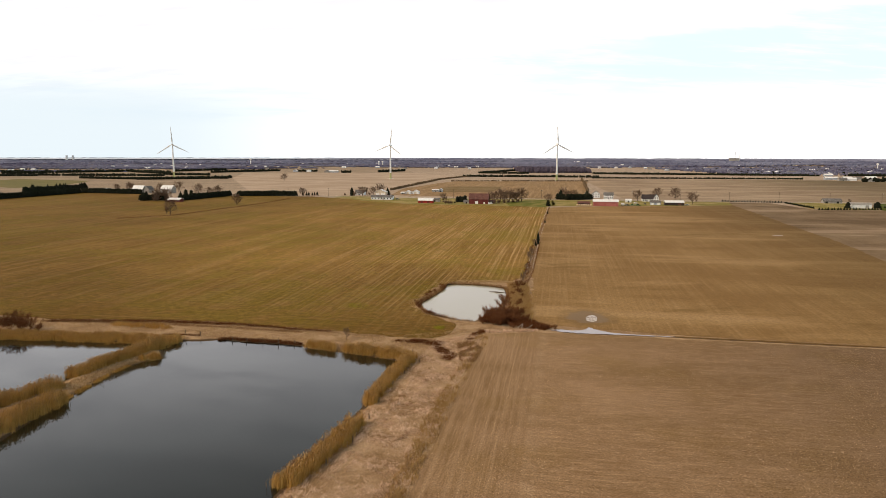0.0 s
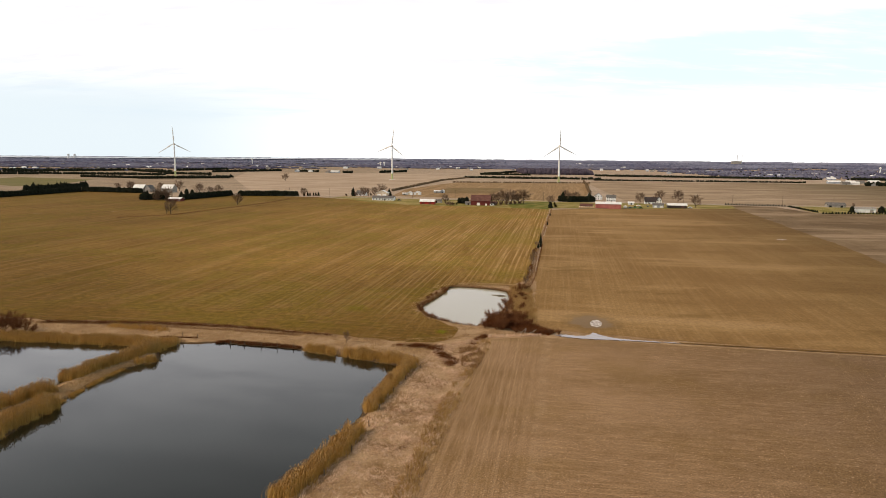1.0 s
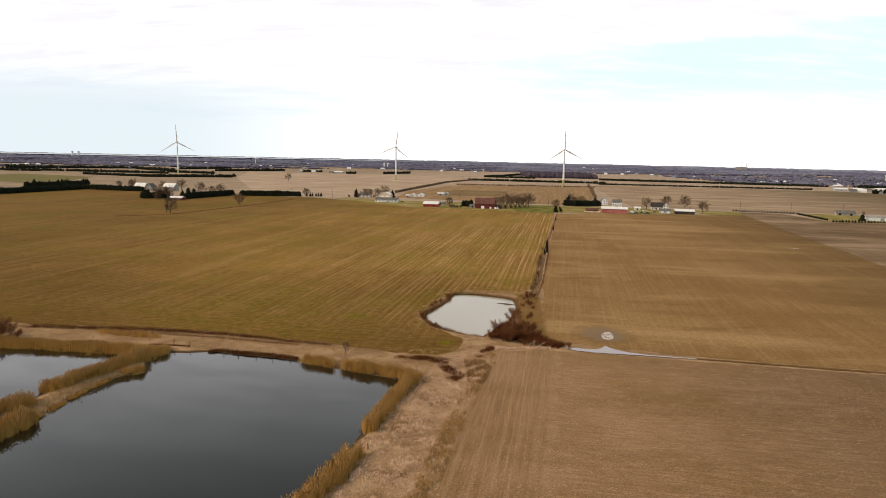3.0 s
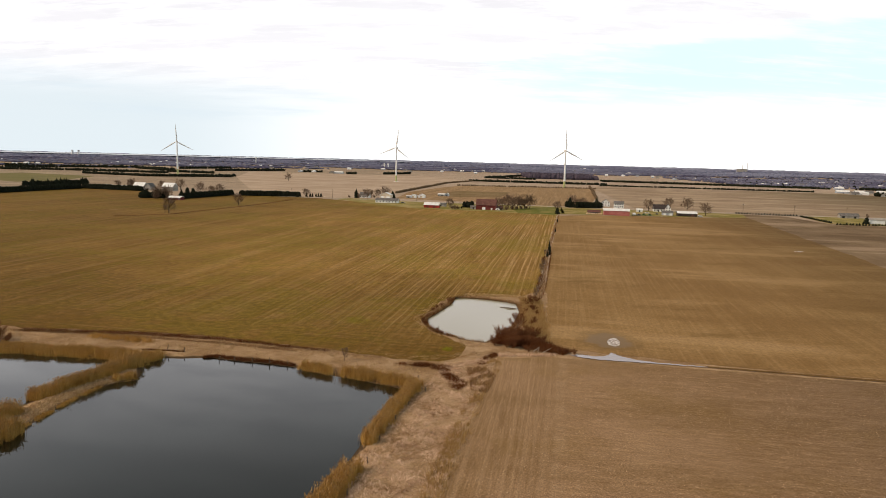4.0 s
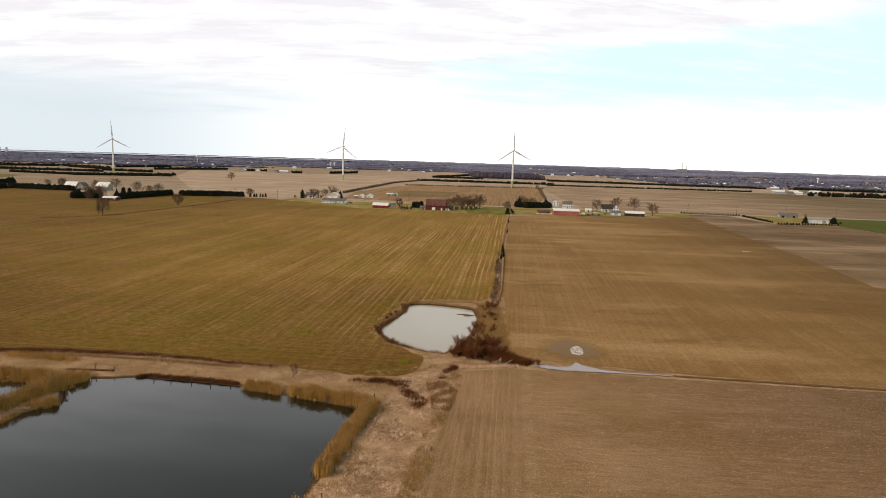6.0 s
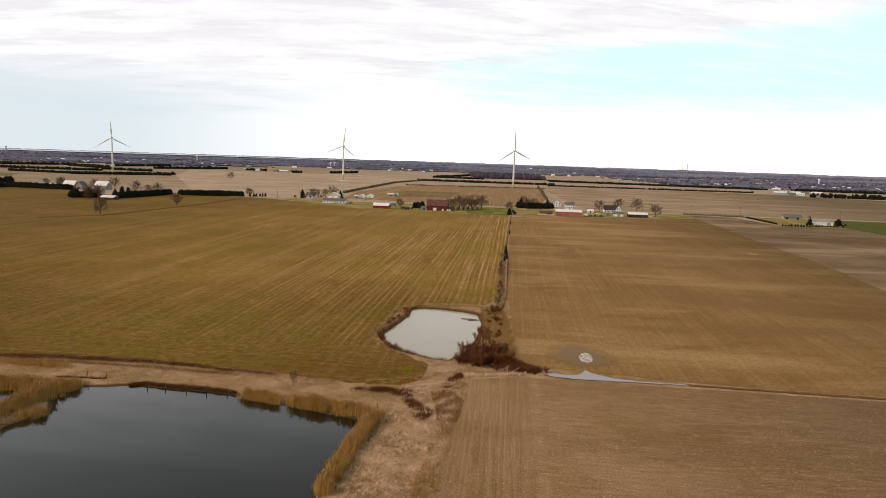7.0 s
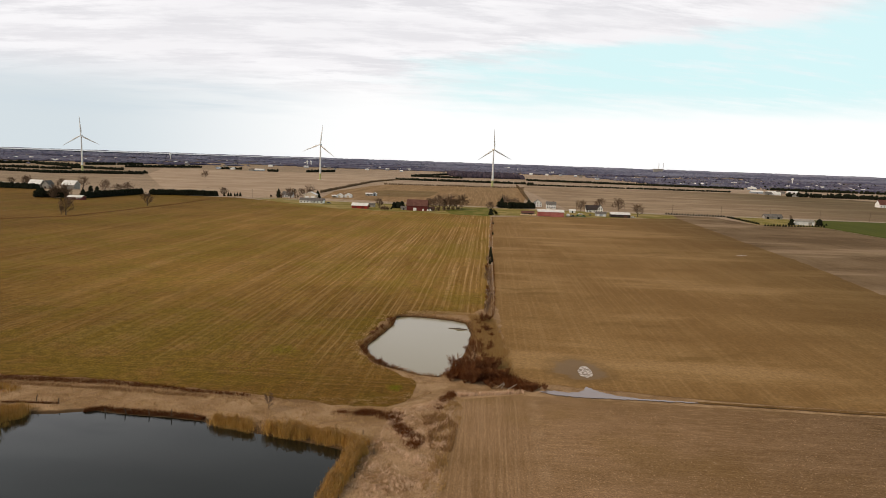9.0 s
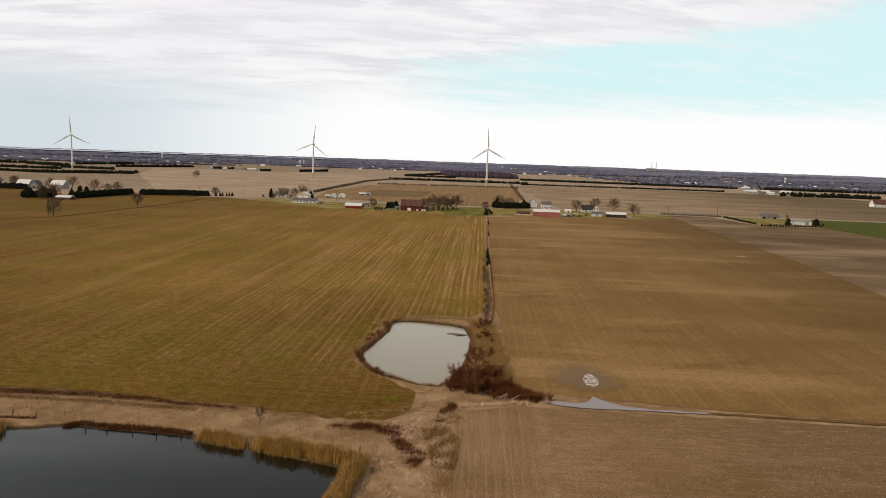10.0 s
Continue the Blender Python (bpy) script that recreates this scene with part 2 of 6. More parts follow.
def damp_corner(base):
    """The worked field with a damp grey stain round the puddle in its corner."""
    def colour(g):
        c = base(g)
        p = g.place()
        x, y, z = g.split(p)
        dx = g.math("MULTIPLY", g.math("SUBTRACT", x, 46.5), 1.25)
        far = g.math("SQRT", g.math("ADD", g.math("POWER", dx, 2.0), g.math("POWER", g.math("SUBTRACT", y, 208.0), 2.0)))
        far = g.math("ADD", far, g.math("MULTIPLY", g.math("SUBTRACT", g.noise(p, 0.22, 4), 0.5), 9.0))
        mark = g.noise(g.mapped(p, (0.020, 0.045, 1), 20), 1.0, 6, 0.68)
        c = g.mix(g.span(mark, 0.55, 0.70, 0, 0.55), c, (0.140, 0.082, 0.024))
        c = g.mix(g.span(far, 13.0, 9.5, 0, 0.35), c, (0.150, 0.098, 0.046))
        return g.mix(g.span(far, 9.0, 6.0, 0, 0.75), c, (0.205, 0.150, 0.102))
    return colour


M_STRAW = surface("dry_grass", straw, 0.95, clods, 0.12)
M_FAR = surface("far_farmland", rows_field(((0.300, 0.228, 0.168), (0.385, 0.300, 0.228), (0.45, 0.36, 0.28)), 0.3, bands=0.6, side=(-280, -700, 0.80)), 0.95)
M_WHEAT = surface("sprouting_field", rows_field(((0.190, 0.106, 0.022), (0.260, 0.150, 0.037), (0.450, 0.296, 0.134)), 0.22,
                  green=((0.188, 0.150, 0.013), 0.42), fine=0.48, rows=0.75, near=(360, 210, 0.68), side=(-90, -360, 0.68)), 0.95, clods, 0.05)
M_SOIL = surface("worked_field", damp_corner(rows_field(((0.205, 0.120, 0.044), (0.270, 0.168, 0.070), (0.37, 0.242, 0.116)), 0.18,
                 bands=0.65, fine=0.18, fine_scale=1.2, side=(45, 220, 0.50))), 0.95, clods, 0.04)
M_PALE = surface("pale_field", rows_field(((0.330, 0.248, 0.180), (0.425, 0.330, 0.248), (0.485, 0.388, 0.296)), 0.15, bands=0.7, fine=0.12), 0.95)
# the pale field toned down, lens vignetting on the right put into the colour
M_TANEAST = surface("vignetted_tan_field", rows_field(((0.240, 0.172, 0.112), (0.330, 0.245, 0.166), (0.40, 0.310, 0.218)), 0.15, bands=0.75, fine=0.12, side=(230, 560, 0.52)), 0.95)
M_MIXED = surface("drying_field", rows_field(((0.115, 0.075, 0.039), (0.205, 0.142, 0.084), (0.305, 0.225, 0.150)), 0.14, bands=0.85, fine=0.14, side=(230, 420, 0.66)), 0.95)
M_STUB = surface("corn_stubble_ground", stubble_rows, 0.95, clods, 0.08)
M_PLOT = surface("striped_plot", rows_field(((0.205, 0.131, 0.060), (0.270, 0.175, 0.088), (0.356, 0.242, 0.136)), 0.75, fine=0.12), 0.95)
M_BROWN = surface("brown_plot", rows_field(((0.124, 0.073, 0.026), (0.162, 0.095, 0.036), (0.216, 0.136, 0.060)), 0.3, fine=0.3), 0.95)
M_FALLOW = surface("fallow_plot", rows_field(((0.150, 0.098, 0.042), (0.195, 0.135, 0.062), (0.250, 0.180, 0.095)), 0.25, bands=0.5, fine=0.3), 0.95)
M_GREEN = surface("green_crop", rows_field(((0.070, 0.086, 0.012), (0.085, 0.099, 0.015), (0.112, 0.117, 0.023)), 0.3, fine=0.12), 0.95)
M_TURF = surface("green_turf", lambda g: g.mix(g.span(g.noise(g.place(), 0.08, 4), 0.4, 0.62), (0.110, 0.122, 0.018), (0.200, 0.178, 0.050)), 0.95, clods, 0.05)
M_OLIVE = surface("olive_field", rows_field(((0.13, 0.125, 0.045), (0.17, 0.15, 0.06), (0.22, 0.18, 0.085)), 0.3, fine=0.12), 0.95)
M_VERGE = surface("lawn", verge, 0.95, clods, 0.06)
M_ROAD = surface("gravel_road", worn((0.36, 0.32, 0.27), (0.44, 0.40, 0.34), 0.1, 3.0), 0.95)
M_ICE = surface("thin_ice", lambda g: g.mix(g.span(g.noise(g.place(), 1.1, 5, 0.7), 0.40, 0.60), (0.17, 0.115, 0.07), (0.68, 0.62, 0.58)), 0.4)
M_WATER = surface("pond_water", (0.0026, 0.0062, 0.0048), 0.0, water_bump, 0.0035, spec=0.50)
M_SILT = surface("silty_water", (0.27, 0.25, 0.16), 0.06, water_bump, 0.008, spec=0.5)
M_DITCH = surface("ditch_water", (0.25, 0.212, 0.214), 0.08, spec=0.5)
M_REED = surface("dry_reed", lambda g: g.mix(g.span(g.noise(g.place(), 0.45, 4, 0.65), 0.48, 0.66, 0, 0.55),
                 blades((0.44, 0.252, 0.060), (0.60, 0.375, 0.115), (0.31, 0.165, 0.046))(g), (0.26, 0.125, 0.032)), 0.9)
M_TUSSOCK = surface("bleached_grass", blades((0.60, 0.418, 0.295), (0.77, 0.575, 0.430), (0.41, 0.268, 0.172)), 0.9)
M_PLUME = surface("reed_plumes", blades((0.36, 0.220, 0.078), (0.46, 0.300, 0.125), (0.24, 0.130, 0.042)), 0.9)
M_BANKGRASS = surface("golden_brown_grass", blades((0.42, 0.280, 0.135), (0.56, 0.400, 0.222), (0.28, 0.175, 0.075)), 0.9)
M_MARGIN = surface("margin_grass", blades((0.33, 0.200, 0.072), (0.45, 0.300, 0.130), (0.24, 0.135, 0.050)), 0.9)
M_SPROUT = surface("green_sprouts", blades((0.24, 0.240, 0.018), (0.30, 0.275, 0.030), (0.19, 0.17, 0.025)), 0.9)
M_STALK = surface("corn_stalks", blades((0.384, 0.244, 0.128), (0.552, 0.382, 0.228), (0.216, 0.127, 0.062)), 0.9)
M_BRAMBLE = surface("red_brown_bramble", blades((0.112, 0.036, 0.013), (0.160, 0.062, 0.022), (0.070, 0.024, 0.010)), 0.9)
M_BROWNSTEM = surface("brown_stems", blades((0.23, 0.125, 0.055), (0.31, 0.185, 0.088), (0.15, 0.076, 0.035)), 0.9)
M_SHRUB = surface("shrub_twigs", worn((0.125, 0.048, 0.021), (0.190, 0.084, 0.036), 0.8), 0.9)
M_BARK = surface("grey_bark", worn((0.095, 0.068, 0.048), (0.14, 0.105, 0.078), 1.5), 0.9)
M_TWIG = surface("brown_twigs", worn((0.150, 0.098, 0.066), (0.205, 0.140, 0.100), 0.5), 0.9)
M_NEEDLE = surface("dark_needles", worn((0.010, 0.012, 0.008), (0.018, 0.021, 0.011), 0.8, 3.0), 0.95, spec=0.1)
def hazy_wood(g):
    """Leafless woods in long drifts of darker and paler trees, distance haze put into their blue-purple tint."""
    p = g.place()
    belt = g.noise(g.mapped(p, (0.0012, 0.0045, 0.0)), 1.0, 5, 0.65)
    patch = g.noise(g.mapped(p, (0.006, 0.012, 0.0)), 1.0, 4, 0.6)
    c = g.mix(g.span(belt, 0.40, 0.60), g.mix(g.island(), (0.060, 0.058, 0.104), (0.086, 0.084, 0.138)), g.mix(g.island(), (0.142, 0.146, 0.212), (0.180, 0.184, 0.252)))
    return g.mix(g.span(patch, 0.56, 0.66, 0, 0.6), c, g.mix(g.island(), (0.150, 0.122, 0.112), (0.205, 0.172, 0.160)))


M_WOODS = surface("hazy_bare_woods", hazy_wood, 0.95)
# aerial haze is painted into the blue of the far shore and farthest woods
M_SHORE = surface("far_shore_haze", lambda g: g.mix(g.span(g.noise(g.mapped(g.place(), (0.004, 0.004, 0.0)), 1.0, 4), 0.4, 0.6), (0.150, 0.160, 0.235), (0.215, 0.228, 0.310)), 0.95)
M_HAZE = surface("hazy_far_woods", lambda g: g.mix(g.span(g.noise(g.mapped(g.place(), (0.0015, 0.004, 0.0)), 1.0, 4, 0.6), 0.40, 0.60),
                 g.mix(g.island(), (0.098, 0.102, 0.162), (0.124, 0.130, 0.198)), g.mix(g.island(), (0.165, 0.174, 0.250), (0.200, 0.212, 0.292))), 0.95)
M_COPSE = surface("grey_brown_copse", lambda g: g.mix(g.island(), (0.058, 0.048, 0.068), (0.092, 0.076, 0.102)), 0.95)
M_HEDGE = surface("hedge_scrub", lambda g: g.mix(g.island(), (0.10, 0.068, 0.04), (0.17, 0.12, 0.075)), 0.95)
M_WHITE = surface("white_siding", worn((0.80, 0.81, 0.82), (0.87, 0.88, 0.89), 0.5), 0.6)
M_TAN = surface("tan_siding", worn((0.55, 0.47, 0.36), (0.65, 0.57, 0.45), 0.5), 0.7)
M_RED = surface("red_boards", worn((0.26, 0.022, 0.016), (0.34, 0.035, 0.024), 0.4), 0.75)
M_DARKRED = surface("dark_red_boards", worn((0.105, 0.020, 0.018), (0.15, 0.030, 0.025), 0.4), 0.8)
M_PINK = surface("faded_red_boards", worn((0.33, 0.095, 0.085), (0.42, 0.15, 0.13), 0.3), 0.8)
M_GREYWALL = surface("grey_boards", worn((0.27, 0.255, 0.235), (0.36, 0.34, 0.315), 0.4), 0.8)
M_DARKWALL = surface("dark_boards", worn((0.030, 0.022, 0.020), (0.055, 0.040, 0.034), 0.4), 0.8)
M_STEEL = surface("pale_steel_sheet", worn((0.72, 0.73, 0.74), (0.82, 0.83, 0.84), 0.3), 0.45)
M_BLUE = surface("blue_grey_siding", worn((0.32, 0.36, 0.42), (0.42, 0.46, 0.52), 0.4), 0.6)
M_SHINGLE = surface("grey_shingles", worn((0.12, 0.115, 0.115), (0.19, 0.18, 0.175), 0.6), 0.85)
M_DARKROOF = surface("dark_shingles", worn((0.035, 0.028, 0.030), (0.06, 0.048, 0.048), 0.6), 0.8)
M_RUST = surface("rust_roof", worn((0.10, 0.042, 0.034), (0.145, 0.066, 0.054), 0.4), 0.75)
M_GLASS = surface("window_glass", (0.02, 0.024, 0.03), 0.08, spec=0.5)
M_TURBINE = surface("turbine_paint", worn((0.74, 0.75, 0.76), (0.80, 0.81, 0.82), 0.05, 0.5), 0.45)
M_BASE = surface("green_tower_foot", worn((0.36, 0.37, 0.16), (0.44, 0.45, 0.22), 0.1, 0.5), 0.5)
# lightened so that haze on the far towers is put into the colour
M_CONCRETE = surface("concrete", worn((0.70, 0.70, 0.71), (0.78, 0.78, 0.79), 0.02, 0.1), 0.8)
M_POST = surface("weathered_post", worn((0.11, 0.082, 0.06), (0.17, 0.13, 0.10), 2.0), 0.9)
M_SNAG = surface("bleached_wood", worn((0.42, 0.36, 0.29), (0.55, 0.48, 0.40), 2.0), 0.85)
M_CAR = surface("dark_car_paint", (0.05, 0.055, 0.06), 0.3, spec=0.5)
M_CARWHITE = surface("white_car_paint", (0.75, 0.75, 0.74), 0.3, spec=0.5)
M_TRACTOR = surface("green_farm_paint", worn((0.05, 0.12, 0.04), (0.08, 0.16, 0.055), 1.0), 0.5)
M_RUBBER = surface("rubber", (0.02, 0.02, 0.02), 0.8)
M_LAKE = surface("far_lake", (0.40, 0.45, 0.52), 0.3)


# ---- building blocks ----
def mesh_of(name, verts, faces, *mats):
    me = bpy.data.meshes.new(name)
    me.from_pydata([tuple(v) for v in verts], [], faces)
    for m in mats:
        me.materials.append(m)
    me.update()
    return me


def part(name, data, parent, label=""):
    ob = new(name, data)
    ob.parent = parent
    return tagged(ob, label=label)


def empty(name, label, category, m=None, group="", kind=""):
    ob = new(name)
    if m is not None:
        ob.matrix_world = m
    return tagged(ob, label, category, group, kind)


def bm_mesh(name, bm, mat):
    me = bpy.data.meshes.new(name)
    bm.normal_update()
    bm.to_mesh(me)
    bm.free()
    me.materials.append(mat)
    return me


def box_into(verts, faces, x0, x1, y0, y1, z0, z1):
    n = len(verts)
    verts += [(x0, y0, z0), (x1, y0, z0), (x1, y1, z0), (x0, y1, z0), (x0, y0, z1), (x1, y0, z1), (x1, y1, z1), (x0, y1, z1)]
    faces += [(n, n + 3, n + 2, n + 1), (n + 4, n + 5, n + 6, n + 7), (n, n + 1, n + 5, n + 4), (n + 1, n + 2, n + 6, n + 5),
              (n + 2, n + 3, n + 7, n + 6), (n + 3, n, n + 4, n + 7)]


def box_mesh(name, mat, *boxes):
    v, f = [], []
    for b in boxes:
        box_into(v, f, *b)
    return mesh_of(name, v, f, mat)


def tube_into(verts, faces, a, b, ra, rb, sides=6, cap=False):
    """A tapered tube from a to b."""
    a, b = Vector(a), Vector(b)
    axis = (b - a).normalized()
    s = axis.cross(Vector((0.31, 0.17, 0.93)) if abs(axis.z) < 0.95 else Vector((1, 0, 0))).normalized()
    t = axis.cross(s)
    n = len(verts)
    for c, r in ((a, ra), (b, rb)):
        for i in range(sides):
            q = 2 * math.pi * i / sides
            verts.append(c + (s * math.cos(q) + t * math.sin(q)) * r)
    for i in range(sides):
        j = (i + 1) % sides
        faces.append((n + i, n + j, n + sides + j, n + sides + i))
    if cap:
        faces.append(tuple(range(n + sides - 1, n - 1, -1)))
        faces.append(tuple(range(n + sides, n + 2 * sides)))


# ---- the land ----
from mathutils.geometry import tessellate_polygon

MAIN_POND = [(-73, 175.5), (-69.8, 179.6), (-64, 180.3), (-58, 181.6), (-50, 179.3), (-43, 178), (-36, 176), (-33, 173.4), (-25, 170.2),
             (-20, 168.2), (-11, 164), (-7.4, 161.6), (-9, 157.5), (-12.5, 142), (-14.6, 127), (-15.4, 119.6), (-18.3, 107.7), (-21, 99),
             (-24, 88), (-28, 70), (-32, 50), (-75, 45), (-82, 80), (-78, 98), (-75.8, 113.4), (-75.9, 119), (-76, 125), (-75.5, 132.6),
             (-75.8, 139), (-75.4, 146.8), (-74.8, 152.1), (-73.7, 156.8), (-71.6, 161), (-68.3, 162.9), (-68.8, 165.5), (-70.6, 170)]
LEFT_POND = [(-81, 178.2), (-88, 178.8), (-100.5, 179.3), (-112, 180.5), (-128, 181), (-155, 176), (-160, 105), (-104, 106), (-95, 122),
             (-88, 133), (-83.5, 145), (-81, 157), (-78, 167), (-77.5, 174)]
SMALL_POND = [(2.7, 263.9), (6.1, 264.8), (10.5, 264.3), (15.7, 262.3), (20.7, 259.8), (24.1, 256.6), (24.3, 246), (22.8, 236), (20.8, 227), (17.8, 216), (14.6, 208), (10.9, 204.2), (7.4, 204.9),
              (3.3, 208.4), (0.5, 210.5), (-1.9, 212.6), (-3.8, 217.0), (-5.2, 222.1), (-6.0, 226.5), (-5.9, 230.6), (-4.3, 235.5), (-2.8, 240.1), (-0.4, 247.5), (1.4, 254.0), (2.1, 259.6)]
WATER_Z = -0.6


def edge_distance(px, py, poly):
    """Distance to the outline of a polygon, negative inside."""
    px, py = np.asarray(px, float), np.asarray(py, float)
    best = np.full(px.shape, 1e9)
    inside = np.zeros(px.shape, bool)
    for (x0, y0), (x1, y1) in zip(poly, poly[1:] + poly[:1]):
        dx, dy = x1 - x0, y1 - y0
        k = np.clip(((px - x0) * dx + (py - y0) * dy) / (dx * dx + dy * dy), 0, 1)
        best = np.minimum(best, np.hypot(px - x0 - k * dx, py - y0 - k * dy))
        cross = ((y0 > py) != (y1 > py)) & (px < dx * (py - y0) / (dy if dy else 1e-9) + x0)
        inside ^= cross
    return np.where(inside, -best, best)


def ripple_noise(x, y, s):
    return np.sin(x * s + 1.3 * np.sin(y * s * 0.7 + 0.5)) * np.cos(y * s * 1.1 + 1.7 * np.sin(x * s * 0.6))


def land_height(x, y):
    x, y = np.asarray(x, float), np.asarray(y, float)
    z = np.zeros(x.shape)
    wobble = 0.7 * ripple_noise(x, y, 0.9) + 0.4 * ripple_noise(x + 7, y, 2.1)
    near = (np.abs(x) < 200) & (y > 20) & (y < 300)
    if near.any():
        d = np.full(x.shape, 99.0)
        for poly in (MAIN_POND, LEFT_POND, SMALL_POND):
            d = np.minimum(d, edge_distance(x, y, poly) + wobble * 0.5)
        shore = np.clip((d + 0.1) / 3.0, 0, 1)
        bank = WATER_Z + (0.6 - 0.02) * shore * shore * (3 - 2 * shore)
        bed = WATER_Z + np.maximum(d * 0.35, -1.6)
        z = np.where(near, np.where(d > 0, bank, bed), z)
        hump = np.clip((d - 2.5) / 2, 0, 1) * np.clip((12 - d) / 6, 0, 1) * (y < 182)
        z = z + np.where(near, hump * (0.10 + 0.10 * wobble), 0) * np.where(d < 12, 1, 0)
    r = np.hypot(x, y)
    far = np.clip((r - 2600) / 2350, 0, 1)
    return z + 17 * far * far


def axis_lines(lo, hi, step, limit):
    inner = list(np.arange(lo, hi + 0.1, step))
    out, x, s = [], hi, step
    while x < limit:
        s = min(s * 1.35, 260)
        x += s
        out.append(x)
    left, x, s = [], lo, step
    while x > -limit:
        s = min(s * 1.35, 260)
        x -= s
        left.append(x)
    return np.array(left[::-1] + inner + out)


def build_ground():
    xs, ys = axis_lines(-150, 70, 1.0, 5200), axis_lines(50, 275, 1.0, 5200)
    X, Y = np.meshgrid(xs, ys)
    Z = land_height(X, Y)
    verts = np.stack([X, Y, Z], -1).reshape(-1, 3)
    nx, ny = len(xs), len(ys)
    i = np.arange(nx * ny).reshape(ny, nx)
    quads = np.stack([i[:-1, :-1], i[:-1, 1:], i[1:, 1:], i[1:, :-1]], -1).reshape(-1, 4)
    me = bpy.data.meshes.new("ground")
    me.from_pydata(verts.tolist(), [], quads.tolist())
    me.materials.append(M_STRAW)
    me.materials.append(M_FAR)
    mid = verts[quads].mean(1)
    me.polygons.foreach_set("material_index", ((mid[:, 1] > 300) | (np.abs(mid[:, 0]) > 400)).astype(np.int32))
    me.polygons.foreach_set("use_smooth", np.ones(len(quads), bool))
    me.update()
    tagged(new("ground", me), "flat farmland with dry straw-coloured grass banks round ponds", "ground", kind="structure")


def sheet(name, pts, z, mat, label, category="field", kind="structure"):
    """A flat area with that outline."""
    if sum(p[0] * q[1] - q[0] * p[1] for p, q in zip(pts, pts[1:] + pts[:1])) < 0:
        pts = pts[::-1]
    tris = tessellate_polygon([[Vector((x, y, 0)) for x, y in pts]])
    faces = []
    for i, j, k in tris:
        (ax, ay), (bx, by), (cx, cy) = pts[i], pts[j], pts[k]
        faces.append((i, j, k) if (bx - ax) * (cy - ay) - (by - ay) * (cx - ax) > 0 else (i, k, j))
    return tagged(new(name, mesh_of(name, [(x, y, z) for x, y in pts], faces, mat)), label, category, kind=kind)


def wavy(pts, step=2.0, amount=0.4, seed=1):
    """An outline with its straight edges made uneven."""
    rng = random.Random(seed)
    out = []
    for (x0, y0), (x1, y1) in zip(pts, pts[1:] + pts[:1]):
        n = max(1, int(math.hypot(x1 - x0, y1 - y0) / step))
        n = min(n, 60)
        for k in range(n):
            a = amount if k else 0
            out.append((x0 + (x1 - x0) * k / n + rng.uniform(-a, a), y0 + (y1 - y0) * k / n + rng.uniform(-a, a)))
    return out


def grid(u, v):
    """A place from metres across (u) and along (v) the field rows."""
    p = GU * u + GV * v
    return (p.x, p.y)


build_ground()
sheet("pond_water", wavy([(x * 1.0, y) for x, y in MAIN_POND], 4, 0.2), WATER_Z, M_WATER, "still dark grey-green pond reflecting the cloudy sky", "pond")
sheet("pond_water", LEFT_POND, WATER_Z, M_WATER, "still grey pond behind a reedy spit", "pond")
sheet("pond_water", wavy(SMALL_POND, 3, 0.2), WATER_Z, M_SILT, "small pale silty pond in the field corner", "pond")

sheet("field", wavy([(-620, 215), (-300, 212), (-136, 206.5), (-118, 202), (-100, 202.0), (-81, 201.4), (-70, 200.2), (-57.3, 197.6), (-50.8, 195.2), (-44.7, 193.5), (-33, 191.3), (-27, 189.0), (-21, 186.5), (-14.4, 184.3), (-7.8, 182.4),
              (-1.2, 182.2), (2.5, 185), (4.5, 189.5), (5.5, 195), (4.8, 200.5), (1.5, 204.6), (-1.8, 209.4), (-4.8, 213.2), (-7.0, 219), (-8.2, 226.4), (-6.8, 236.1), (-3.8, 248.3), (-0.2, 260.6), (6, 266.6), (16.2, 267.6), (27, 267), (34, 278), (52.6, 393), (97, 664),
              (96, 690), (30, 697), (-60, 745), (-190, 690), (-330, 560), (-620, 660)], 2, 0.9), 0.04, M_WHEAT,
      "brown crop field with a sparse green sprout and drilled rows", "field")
sheet("field", [(-620, 660), (-330, 560), (-190, 690), (-60, 745), (-170, 838), (-188, 848), (-262, 846), (-274, 848), (-297, 756), (-320, 752), (-344, 750), (-352, 800), (-400, 884), (-488, 905), (-514, 757), (-620, 900)], 0.02, M_WHEAT,
      "brown field beyond a drain, with a faint green sprout")
sheet("field", wavy([(30, 193.5), (36, 196.5), (55, 191), (68, 187), (95, 181), (140, 173.5), (230, 160), (500, 110), (560, 118), (420, 440), (330, 640), (290, 715), (250, 690), (130, 680),
              (99, 664), (54.8, 395), (39.2, 292), (36, 262), (32.5, 236), (28.5, 205)], 3, 0.5), 0.04, M_SOIL, "smooth brown worked field with pale cross bands")
sheet("field", wavy([(209, 315), (232, 400), (252, 505), (274, 610), (290, 694), (300, 745), (345, 735), (346, 650), (405, 640), (398, 555), (440, 430), (560, 118), (500, 110), (330, 140)], 9, 0.8), 0.07,
      M_MIXED, "pale worked field with drying bands")
sheet("field", wavy([(-2, 95), (1.5, 114), (5, 137), (8.6, 157), (11.5, 172.5), (14.5, 186.8), (27, 189.3), (50, 185.6), (64, 182.6), (95, 177.4), (140, 169.5), (230, 155), (420, 118), (420, -60),
              (-20, -60), (-10, 50)], 3, 0.25), 0.04, M_STUB, "pale brown corn stubble field with litter in rows")
